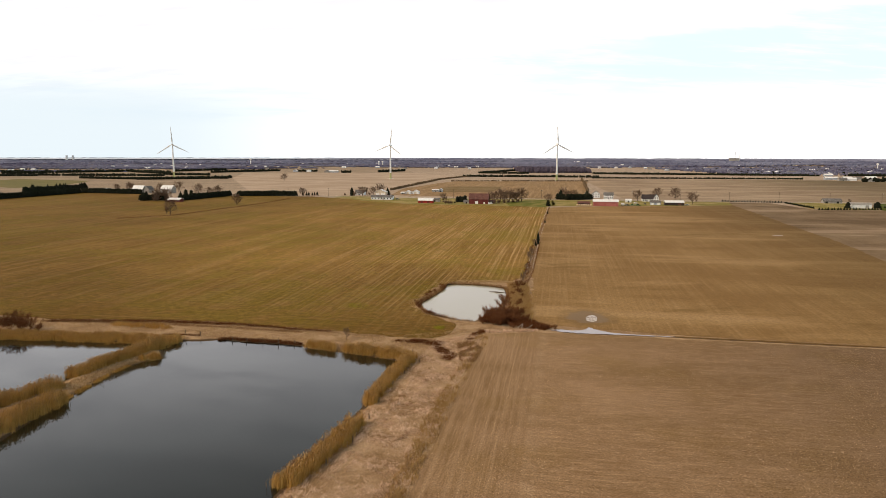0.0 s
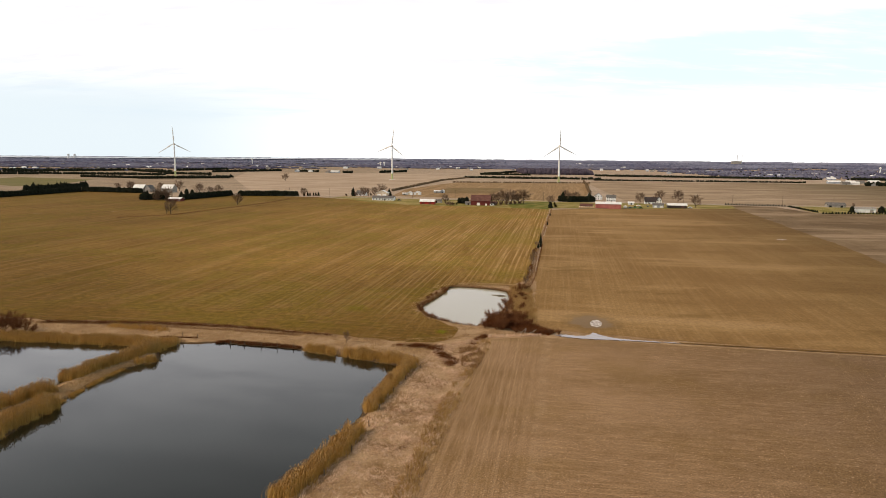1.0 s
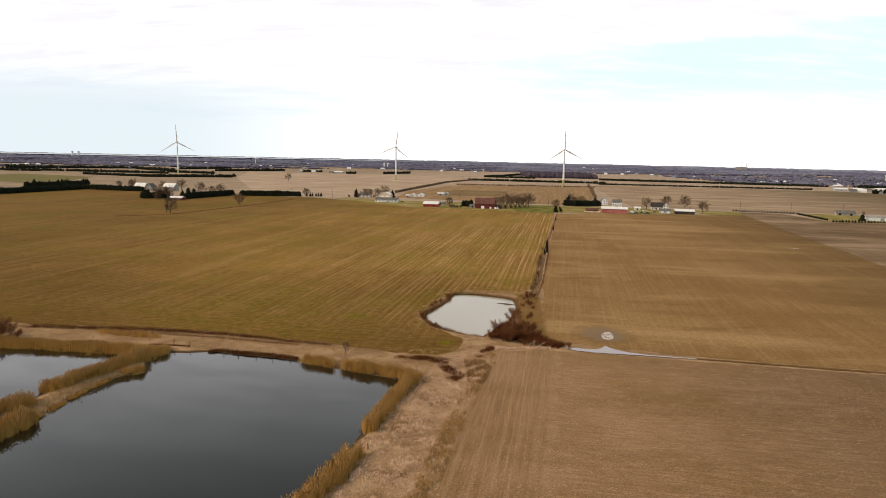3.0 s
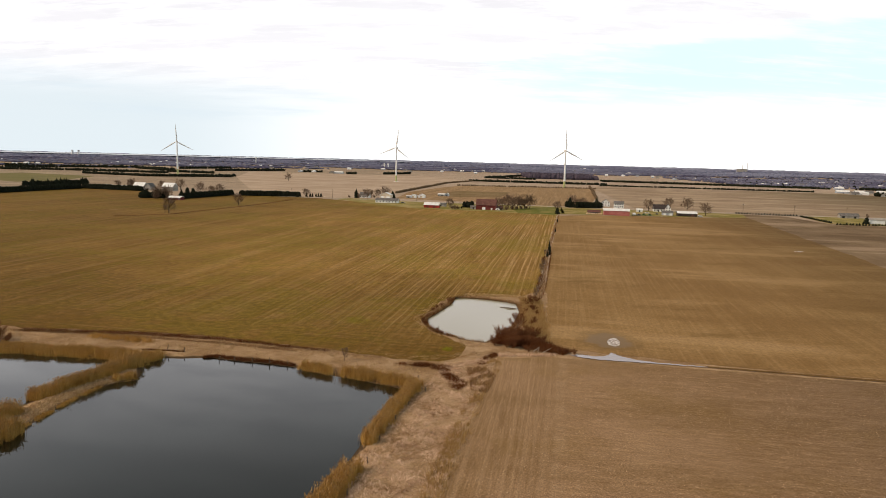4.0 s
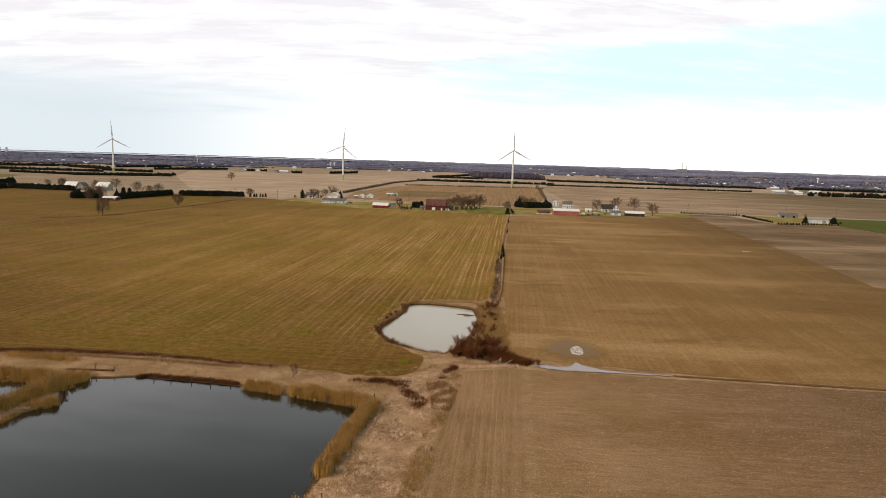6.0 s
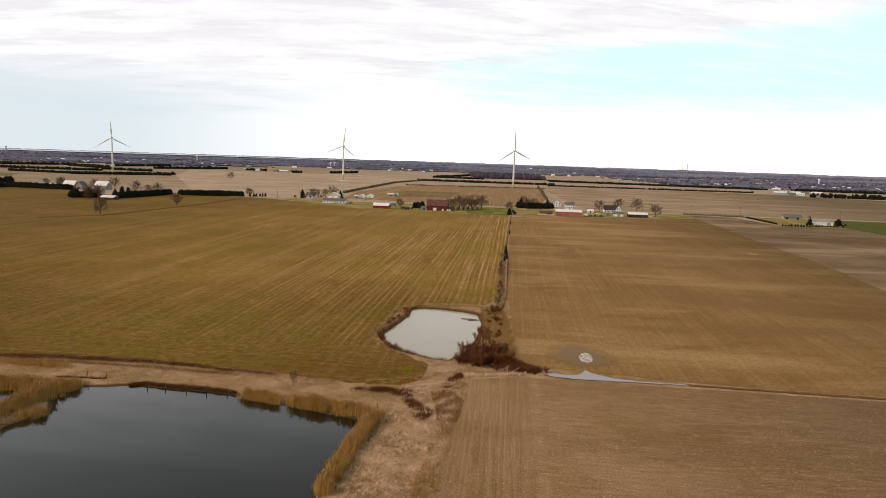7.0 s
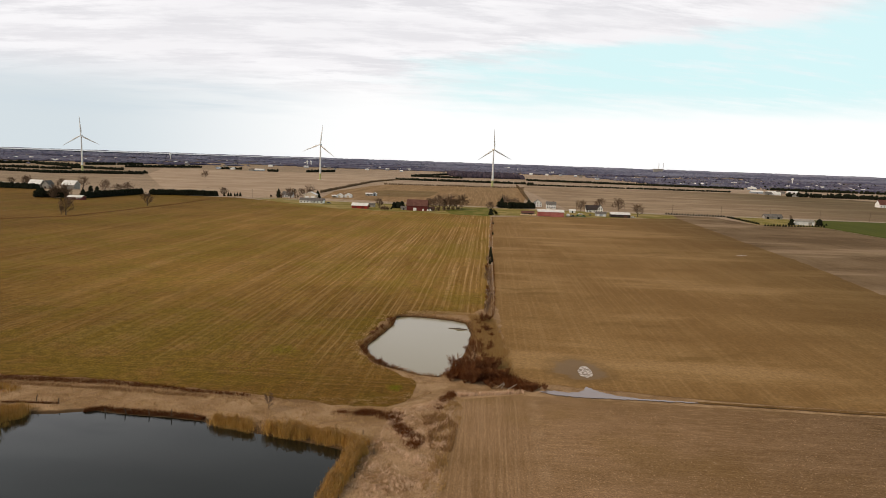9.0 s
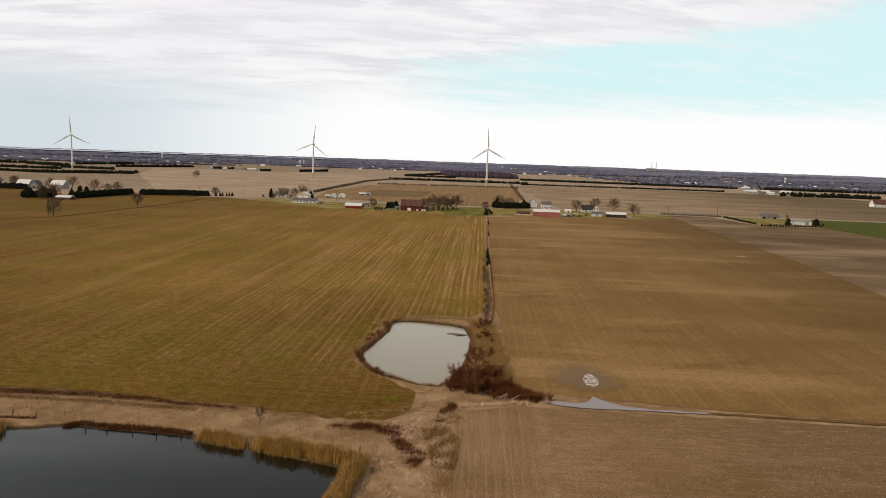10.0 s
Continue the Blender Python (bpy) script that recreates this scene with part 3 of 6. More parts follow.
sheet("grass_patch", wavy([(96, 668), (26, 692), (-40, 706), (-95, 757), (-145, 830), (-130, 850), (-60, 822), (0, 803), (120, 790), (110, 700)], 8, 1.0), 0.18, M_VERGE, "short green and tan farmyard grass", "grass")
sheet("grass_patch", wavy([(104, 682), (128, 684), (215, 688), (290, 700), (305, 745), (280, 756), (118, 782)], 8, 1.0), 0.18, M_VERGE, "short green and tan farmyard grass", "grass")
sheet("grass_patch", wavy([(346, 652), (405, 642), (428, 700), (452, 728), (390, 748), (362, 738)], 8, 1.0), 0.19, M_VERGE, "green and tan grass round two sheds", "grass")
sheet("lawn", wavy([(96, 672), (62, 680), (60, 728), (86, 772), (113, 782), (101, 700)], 6, 1.0), 0.215, M_TURF, "bright green lawn beside a farm drive", "lawn")
sheet("field", [(405, 641), (398, 548), (700, 500), (1100, 560), (1050, 640), (560, 716), (452, 731)], 0.20, M_GREEN, "bright green winter crop field")
sheet("field", [(-10, 940), (60, 955), (88, 1120), (5, 1122), (-14, 1060)], 0.14, M_FALLOW, "brown fallow plot with weedy edges")
sheet("field", [(-75, 870), (120, 800), (165, 850), (200, 1000), (272, 1360), (8, 1345), (-25, 1240), (-70, 1040)], 0.10, M_PLOT, "tan field with pale wheel lines")
sheet("field", [(205, 800), (560, 735), (1050, 660), (900, 1300), (790, 1450), (310, 1520), (270, 1380)], 0.10, M_TANEAST, "broad tan field with long soft bands")
sheet("field", [(-900, 1190), (-660, 1030), (-640, 1110), (-700, 1330), (-900, 1420)], 0.10, M_OLIVE, "olive green grass field beside windbreaks")
sheet("field", [(-125, 862), (-80, 1050), (-20, 1450), (40, 1650), (-100, 2000), (-600, 1990), (-480, 1500), (-260, 900)], 0.10, M_PALE, "wide tan field beyond the farm")
sheet("road", [grid(-420, 796.5), grid(-420, 802.5), grid(900, 802.5), grid(900, 796.5)], 0.24, M_ROAD, "pale gravel road past the farms", "road")

# the wet corner by the ditch
def oval(cx, cy, rx, ry, n=40, rough=0.12, seed=3):
    rng = random.Random(seed)
    ph = [rng.uniform(0, 6.28) for _ in range(4)]
    return [(cx + rx * math.cos(a) * k, cy + ry * math.sin(a) * k) for a in [2 * math.pi * i / n for i in range(n)]
            for k in [1 + rough * (math.sin(2 * a + ph[0]) + 0.7 * math.sin(3 * a + ph[1]) + 0.5 * math.sin(7 * a + ph[2]))]]


sheet("puddle", [(x + 0.24 * (y - 206.2), y) for x, y in oval(47.6, 206.2, 1.75, 4.6, 60, 0.07, 11)], 0.07, M_ICE, "small pale icy puddle in the worked field", "puddle")
sheet("puddle", oval(211, 432.5, 2.6, 1.3, 40, 0.2, 8), 0.10, M_ICE, "small pale wet patch in the worked field", "puddle")
sheet("ditch_water", wavy([(32.5, 191.7), (36.4, 192.2), (38.5, 191.0), (41.5, 191.1), (43.3, 192.6), (44.4, 195.0), (45.4, 192.8), (46.6, 191.2), (49.5, 188.8), (55, 186.8), (66.2, 184.7), (66.2, 184.2), (55, 186.0), (48.9, 186.7), (42, 187.5), (36.5, 188.9), (34, 190.5)], 0.7, 0.28), 0.17,
      M_DITCH, "shallow flood water lying along the ditch", "ditch water")
sheet("ditch", wavy([(66, 185.4), (95, 180.2), (140, 172.3), (230, 157.5), (400, 128), (400, 127), (230, 156), (140, 170.8), (95, 178.8), (66, 184.2)], 3, 0.2), 0.14, M_BROWN,
      "narrow dark drainage ditch between two fields", "ditch")
DRAIN = [(-262, 535), (-229.5, 566), (-221, 603), (-206, 662), (-195, 716), (-184.7, 789)]
sheet("drain", [(x - 1.3, y + 1.8) for x, y in DRAIN] + [(x + 1.3, y - 1.8) for x, y in DRAIN[::-1]], 0.07, M_BROWN, "shallow dark field drain", "ditch")


# ---- reeds, grass and stubble ----
def blade_stuff(name, places, heights, width, lean, mat, label, category, seed=0, wind=(0.25, -0.1), comb=0.0, foot=None, plume=None):
    """Upright blades, each a bent ribbon of three triangles, as one object."""
    rng = np.random.default_rng(seed)
    n = len(places)
    if foot is None:
        z = np.maximum(land_height(places[:, 0], places[:, 1]), WATER_Z - 0.25) - 0.05
    else:
        z = np.array(foot)
    a = rng.uniform(0, 2 * np.pi, n)
    w = width * rng.uniform(0.6, 1.4, n)
    dx, dy = np.cos(a) * w / 2, np.sin(a) * w / 2
    lx = rng.normal(0, lean, n) * heights + wind[0] * heights * 0.3
    ly = rng.normal(0, lean, n) * heights + wind[1] * heights * 0.3
    x, y = places[:, 0], places[:, 1]
    flow = 2.4 * ripple_noise(x, y, 0.5) + 1.9 * ripple_noise(x + 9, y, 1.3)
    lx, ly = lx + np.cos(flow) * comb * heights, ly + np.sin(flow) * comb * heights
    v = np.zeros((n, 5, 3))
    v[:, 0] = np.stack([x - dx, y - dy, z], -1)
    v[:, 1] = np.stack([x + dx, y + dy, z], -1)
    v[:, 2] = np.stack([x + dx * 0.9 + lx * 0.35, y + dy * 0.9 + ly * 0.35, z + heights * 0.62], -1)
    v[:, 3] = np.stack([x - dx * 0.9 + lx * 0.35, y - dy * 0.9 + ly * 0.35, z + heights * 0.62], -1)
    v[:, 4] = np.stack([x + lx, y + ly, z + heights], -1)
    base = np.arange(n)[:, None] * 5
    quads = (base + np.array([[0, 1, 2, 3]])).tolist()
    tris = (base + np.array([[3, 2, 4]])).tolist()
    verts, faces = v.reshape(-1, 3).tolist(), quads + tris
    blade_faces = len(faces)
    if plume:                             # a drooping seed head on every third stem
        some = np.nonzero(rng.random(n) < 0.33)[0]
        tip, size = v[some, 4], heights[some] * 0.07
        ax, ay = np.cos(a[some]) * size * 0.45, np.sin(a[some]) * size * 0.45
        h = np.zeros((len(some), 4, 3))
        h[:, 0] = tip - np.stack([lx[some] * 0.1, ly[some] * 0.1, size], -1)
        h[:, 1] = tip + np.stack([ax, ay, size * 0.1], -1)
        h[:, 2] = tip + np.stack([lx[some] * 0.25, ly[some] * 0.25, size * 1.1], -1)
        h[:, 3] = tip - np.stack([ax, ay, -size * 0.1], -1)
        faces += (np.arange(len(some))[:, None] * 4 + len(verts) + np.arange(4)[None]).tolist()
        verts += h.reshape(-1, 3).tolist()
    me = bpy.data.meshes.new(name)
    me.from_pydata(verts, [], faces)
    me.materials.append(mat)
    if plume:
        me.materials.append(plume)
        me.polygons.foreach_set("material_index", (np.arange(len(faces)) >= blade_faces).astype(np.int32))
    me.update()
    return tagged(new(name, me), label, category, kind="stuff")


def along(line, width, density, rng, ragged=0.22):
    """Random places in a band round a line, with an uneven margin."""
    out = []
    for (x0, y0), (x1, y1) in zip(line, line[1:]):
        length = math.hypot(x1 - x0, y1 - y0)
        n = int(length * width * density)
        k = rng.random(n)
        side = rng.uniform(-0.5, 0.5, n) + rng.normal(0, 0.06, n)
        px, py = x0 + (x1 - x0) * k, y0 + (y1 - y0) * k
        w = width * (1 + ragged * (0.6 * ripple_noise(px, py, 0.37) + 0.5 * ripple_noise(px + 5, py, 1.3)) + rng.normal(0, 0.08, n))
        nx, ny = -(y1 - y0) / length, (x1 - x0) / length
        out.append(np.stack([px + nx * side * w, py + ny * side * w], -1))
    return np.concatenate(out)


def reed_bed(line, width, height, label, seed, density=120):
    """Reeds in tufts of uneven height that thin out and shorten towards the margins."""
    rng = np.random.default_rng(seed)
    tufts = along(line, width, 2.2, rng, 0.25)
    if not len(tufts):
        return
    tall = rng.uniform(0.78, 1.08, len(tufts)) * (0.93 + 0.09 * ripple_noise(tufts[:, 0], tufts[:, 1], 0.35))
    per = max(6, int(density / 2.2))
    p = np.repeat(tufts, per, axis=0) + rng.normal(0, 0.42, (len(tufts) * per, 2))
    k = np.repeat(tall, per)
    off = np.full(len(p), 1e9)
    for (x0, y0), (x1, y1) in zip(line, line[1:]):
        dx, dy = x1 - x0, y1 - y0
        f = np.clip(((p[:, 0] - x0) * dx + (p[:, 1] - y0) * dy) / (dx * dx + dy * dy), 0, 1)
        off = np.minimum(off, np.hypot(p[:, 0] - x0 - f * dx, p[:, 1] - y0 - f * dy))
    rim = np.clip(1.30 - 0.42 * (off / (width * 0.5)) ** 2, 0.5, 1.0)
    h = height * k * rim * rng.uniform(0.74, 1.10, len(p))
    foot = np.clip(land_height(p[:, 0], p[:, 1]), WATER_Z - 0.15, WATER_Z + 0.25)
    blade_stuff("reed_bed", p, h, 0.042, 0.10, M_REED, label, "reeds", seed, foot=foot, plume=M_PLUME)


reed_bed([(-6.2, 161.0), (-8.5, 153), (-10.7, 142), (-12.8, 132)], 2.7, 2.8, "golden dry reeds along the pond bank", 11)
reed_bed([(-13.6, 121.5), (-15.5, 113), (-18.3, 104), (-21.6, 97)], 3.2, 2.9, "golden dry reeds on the pond shore by the straw bank", 12)
reed_bed([(-34, 175.2), (-29, 173.0), (-26, 172.0)], 2.4, 2.1, "tuft of dry reeds in the shallow water", 13)
reed_bed([(-23.8, 171.3), (-17, 168.7), (-9, 165.1), (-5.2, 162.4)], 2.9, 2.3, "dense dry reeds along the far pond shore", 14)
reed_bed([(-73.2, 175), (-75.8, 165.5), (-79.4, 156.6), (-83.0, 148.2)], 3.8, 2.9, "tall golden reeds on the spit between two ponds", 15)
reed_bed([(-81.6, 141.2), (-84.2, 135), (-87.8, 129.2), (-95, 119), (-103, 108)], 4.4, 2.8, "tall golden reeds on the spit shore", 16)
reed_bed([(-76.4, 133.6), (-77.8, 128), (-78.8, 122), (-79.8, 114), (-84, 98), (-90, 84)], 4.4, 2.7, "thick brown reeds at the spit edge", 17)
reed_bed([(-73.0, 162.0), (-69.4, 164.0)], 2.2, 1.6, "short reeds at the tip of the spit", 21)
reed_bed([(-70, 178.5), (-76, 178), (-84, 180), (-96, 181), (-112, 182.5), (-128, 183.3), (-150, 180)], 5.0, 1.9, "brown reeds along the back of a pond", 18)
reed_bed([(-73.6, 157.5), (-75.0, 150), (-75.6, 142), (-75.8, 135)], 0.9, 0.7, "low brown reeds along the spit's water line", 20)
reed_bed([(-78, 191), (-86, 194), (-96, 195)], 3.0, 1.7, "low brown sedge patch on the bank", 19, 40)


def scatter(poly, n, rng):
    xs, ys = [p[0] for p in poly], [p[1] for p in poly]
    p = np.stack([rng.uniform(min(xs), max(xs), n), rng.uniform(min(ys), max(ys), n)], -1)
    return p[edge_distance(p[:, 0], p[:, 1], poly) < 0]


def off_water(p, gap=0.6):
    keep = np.ones(len(p), bool)
    for poly in (MAIN_POND, LEFT_POND, SMALL_POND):
        keep &= edge_distance(p[:, 0], p[:, 1], poly) > gap
    return p[keep]


rng = np.random.default_rng(30)
STRIP = [(-27, 78), (-21, 98), (-15, 126), (-12, 142), (-8.5, 159), (-3, 166), (0, 181), (12, 187.5), (13.5, 186), (11, 172), (8, 157), (4.5, 137), (1, 114), (-2.5, 95), (-8, 70)]
p = off_water(scatter(STRIP, 210000, rng))
p = p[ripple_noise(p[:, 0], p[:, 1], 0.33) + rng.normal(0, 0.5, len(p)) > -0.5]
TRACKS = ([(-3.2, 168), (-6.4, 150), (-12.0, 119), (-16.4, 100), (-19, 88)], [(-1.4, 168.1), (-4.3, 156.3), (-8.2, 132), (-11.2, 111.5), (-14.6, 95)])
for line in TRACKS:                       # wheel tracks pressed into the grass
    for (x0, y0), (x1, y1) in zip(line, line[1:]):
        dx, dy = x1 - x0, y1 - y0
        k = np.clip(((p[:, 0] - x0) * dx + (p[:, 1] - y0) * dy) / (dx * dx + dy * dy), 0, 1)
        p = p[(np.hypot(p[:, 0] - x0 - k * dx, p[:, 1] - y0 - k * dy) > 0.32) | (rng.random(len(p)) < 0.25)]
tuft = np.clip(0.75 + 0.55 * ripple_noise(p[:, 0], p[:, 1], 1.7) + 0.45 * ripple_noise(p[:, 0] + 3, p[:, 1], 3.3) + 0.3 * ripple_noise(p[:, 0], p[:, 1] + 2, 0.6), 0.15, 1.9)
blade_stuff("matted_grass", p, rng.uniform(0.16, 0.46, len(p)) * tuft, 0.06, 0.45, M_TUSSOCK, "bleached flattened grass on the bank between pond and field", "dry grass", 31, comb=0.8)
BANK = [(-150, 186), (-150, 203), (-118, 201), (-100, 201), (-79, 197), (-62, 194.5), (-43, 190), (-23, 185), (-8, 182), (3, 183.5), (9, 188), (13, 187), (0, 178), (-4, 165), (-20, 169), (-36, 177),
        (-58, 182), (-72, 179), (-82, 180), (-110, 183)]
p = off_water(scatter(BANK, 80000, rng))
p = p[ripple_noise(p[:, 0], p[:, 1], 0.4) + rng.normal(0, 0.5, len(p)) > -0.3]
tuft = np.clip(0.8 + 0.5 * ripple_noise(p[:, 0], p[:, 1], 1.1) + 0.5 * ripple_noise(p[:, 0] + 3, p[:, 1], 2.6), 0.2, 1.8)
blade_stuff("matted_grass", p, rng.uniform(0.15, 0.5, len(p)) * tuft, 0.075, 0.4, M_BANKGRASS, "bleached straw-coloured grass along the far bank", "dry grass", 32, comb=0.7)
p = off_water(along([(-72.5, 162), (-76.4, 153), (-78.0, 144), (-79.5, 136), (-82, 128), (-84, 118), (-92, 104)], 5, 30, rng), 0.2)
blade_stuff("matted_grass", p, rng.uniform(0.15, 0.45, len(p)), 0.10, 0.7, M_BANKGRASS, "flattened tan grass along the top of the spit", "dry grass", 33)
ring = SMALL_POND[-12:] + SMALL_POND[:1]
p = along(SMALL_POND + SMALL_POND[:1], 3.4, 34, rng)
p = off_water(p, 0.2)
blade_stuff("matted_grass", p, rng.uniform(0.25, 1.1, len(p)), 0.05, 0.35, M_BROWNSTEM, "brown grass fringe round the small pond", "dry grass", 34)
p = off_water(along(ring, 4.6, 34, rng, 0.5), 0.1)
p = p[ripple_noise(p[:, 0], p[:, 1], 0.9) + 0.6 * ripple_noise(p[:, 0], p[:, 1], 2.0) + rng.normal(0, 0.3, len(p)) > 0.5]
blade_stuff("pond_brush", p, rng.uniform(0.4, 1.5, len(p)), 0.05, 0.4, M_BRAMBLE, "ragged dark brush on the rim of the small pond", "brush", 59)
p = along([(14, 189), (29, 191)], 1.6, 20, rng)
blade_stuff("matted_grass", p, rng.uniform(0.4, 1.1, len(p)), 0.10, 0.4, M_TUSSOCK, "pale tall grass along the field corner", "dry grass", 35)
p = along([(-4.4, 90), (-1.4, 108), (2.2, 130), (6.2, 150), (9.8, 168), (13.3, 186)], 3.4, 34, rng, 0.5)
p = p[ripple_noise(p[:, 0], p[:, 1], 0.6) + 0.6 * ripple_noise(p[:, 0], p[:, 1], 1.5) + rng.normal(0, 0.4, len(p)) > np.where(p[:, 1] < 140, -0.5, 0.3)]
blade_stuff("field_edge_grass", p, rng.uniform(0.4, 1.0, len(p)), 0.06, 0.35, M_MARGIN, "rough golden-brown grass along the stubble field edge", "dry grass", 36)
p = along([(66, 185), (95, 179.6), (140, 171.5), (230, 157), (330, 140)], 1.6, 8, rng)
blade_stuff("field_edge_grass", p, rng.uniform(0.2, 0.5, len(p)), 0.08, 0.4, M_BROWNSTEM, "thin brown grass along the ditch", "dry grass", 37)
# the third outline is a gully; brambles stand in for its dark line
BRAMBLES = [[(-0.6, 175.5), (0.6, 170), (1.6, 164.3), (3.4, 162.2), (5.2, 163.6), (5.2, 166.5), (3.6, 170), (1.6, 175)], [(-12, 179.8), (-4.5, 181), (2, 178.6), (1.2, 174.5), (-3, 176.4), (-9, 178.2)],
            [(14.5, 190.5), (12.6, 187.2), (10.2, 181.6), (8.6, 181.4), (10.4, 187), (12.6, 191)],
            [(-118, 201.5), (-81, 201), (-62, 198.4), (-50, 195), (-43, 192.6), (-30, 189.2), (-30, 188.2), (-43, 190.6), (-50, 193), (-62, 195.6), (-81, 198), (-118, 198.5)]]
for i, poly in enumerate(BRAMBLES):
    mid = np.mean(poly, axis=0)
    wide = [tuple(mid + (np.array(q) - mid) * (1.0 if i in (1, 3) else 1.1)) for q in poly]
    p = scatter(wide, 44000 if i == 3 else 12000, rng)
    deep = np.clip(-edge_distance(p[:, 0], p[:, 1], wide) / 2.2, 0, 1)
    p = p[ripple_noise(p[:, 0], p[:, 1], 0.8) + 0.7 * ripple_noise(p[:, 0] + 3, p[:, 1], 1.9) + 1.0 * deep + rng.normal(0, 0.55, len(p)) > (-0.5 if i == 3 else 0.55)]
    deep = np.clip(-edge_distance(p[:, 0], p[:, 1], wide) / 2.0, 0, 1)
    p = p + rng.normal(0, 0.45 if i < 3 else 0.2, p.shape)
    blade_stuff("bramble_patch", p, rng.uniform(0.3, 1.1 if i < 3 else 0.8, len(p)) * (0.4 + 0.6 * deep if i < 3 else 1.0), 0.06, 0.5, M_BRAMBLE, "low dark red-brown brambles in the pale grass", "brambles", 38 + i)
# stems added to give the dark line of the undercut bank
p = along([(-60, 180.9), (-58, 182.4), (-50, 180.2), (-43, 178.9), (-36, 176.9)], 1.3, 120, rng)
blade_stuff("bank_brush", p, rng.uniform(0.15, 0.75, len(p)), 0.06, 0.5, M_BRAMBLE, "dark stems along the undercut pond bank", "brush", 44)
p = along([(-77, 184.6), (-71, 184.3), (-66, 183.8)], 0.7, 110, rng)
blade_stuff("bank_brush", p, rng.uniform(0.15, 0.6, len(p)), 0.06, 0.5, M_BRAMBLE, "dark stems along a broken fence line on the bank", "brush", 46)
p = scatter([(-9.5, 132), (-6.5, 138), (-4, 134), (-2.5, 128), (-6, 124)], 3500, rng)
p = np.concatenate([p, scatter([(-3, 150), (1, 152), (3, 146), (-1, 143)], 1500, rng), scatter([(-9, 116), (-5, 118), (-3, 112), (-7, 108)], 1200, rng)])
p = p[ripple_noise(p[:, 0], p[:, 1], 1.0) + 0.6 * ripple_noise(p[:, 0], p[:, 1], 2.3) + rng.normal(0, 0.3, len(p)) > 0.25]
blade_stuff("weed_patch", p, rng.uniform(0.12, 0.4, len(p)), 0.06, 0.5, M_BROWNSTEM, "brown weeds straggling through the matted grass", "weeds", 49)
p = along([(-138, 203), (-118, 199), (-100, 198.6), (-80, 196), (-62, 193.2), (-50, 190.6), (-38, 188)], 1.8, 40, rng)
blade_stuff("bank_brush", p, rng.uniform(0.12, 0.5, len(p)), 0.06, 0.5, M_BROWNSTEM, "dark brown weeds between crop and bank", "brush", 47)
p = scatter([(5.5, 178.5), (10.2, 179), (12.4, 172), (10, 160), (6.2, 162), (6, 170)], 6000, rng)
p = p[ripple_noise(p[:, 0], p[:, 1], 0.7) + rng.normal(0, 0.4, len(p)) > -0.1]
blade_stuff("weed_patch", p, rng.uniform(0.25, 0.9, len(p)), 0.06, 0.4, M_BROWNSTEM, "tangled brown weeds in the bank corner", "weeds", 48)
# cut stalks standing in rows
u, v = np.meshgrid(np.arange(-26, 150, 0.42), np.arange(78, 206, 0.76))
uv = np.stack([u.ravel(), v.ravel()], -1) + rng.normal(0, 0.09, (u.size, 2))
p = uv[:, :1] * np.array([[GU.x, GU.y]]) + uv[:, 1:] * np.array([[GV.x, GV.y]])
STUB = [(-1, 95), (2.5, 114), (6, 137), (9.6, 157), (12.5, 172.5), (15.3, 186), (27, 188), (50, 184.6), (95, 176.4), (128, 170), (128, 70), (-5, 70)]
p = p[edge_distance(p[:, 0], p[:, 1], STUB) < 0]
p = p[ripple_noise(p[:, 0], p[:, 1], 0.21) * 0.6 + rng.normal(0, 0.6, len(p)) > -0.35]
blade_stuff("corn_stubble", p + rng.normal(0, 0.1, p.shape), rng.uniform(0.10, 0.36, len(p)), 0.085, 0.7, M_STALK, "short cut corn stalks and litter in rows", "stubble", 45)


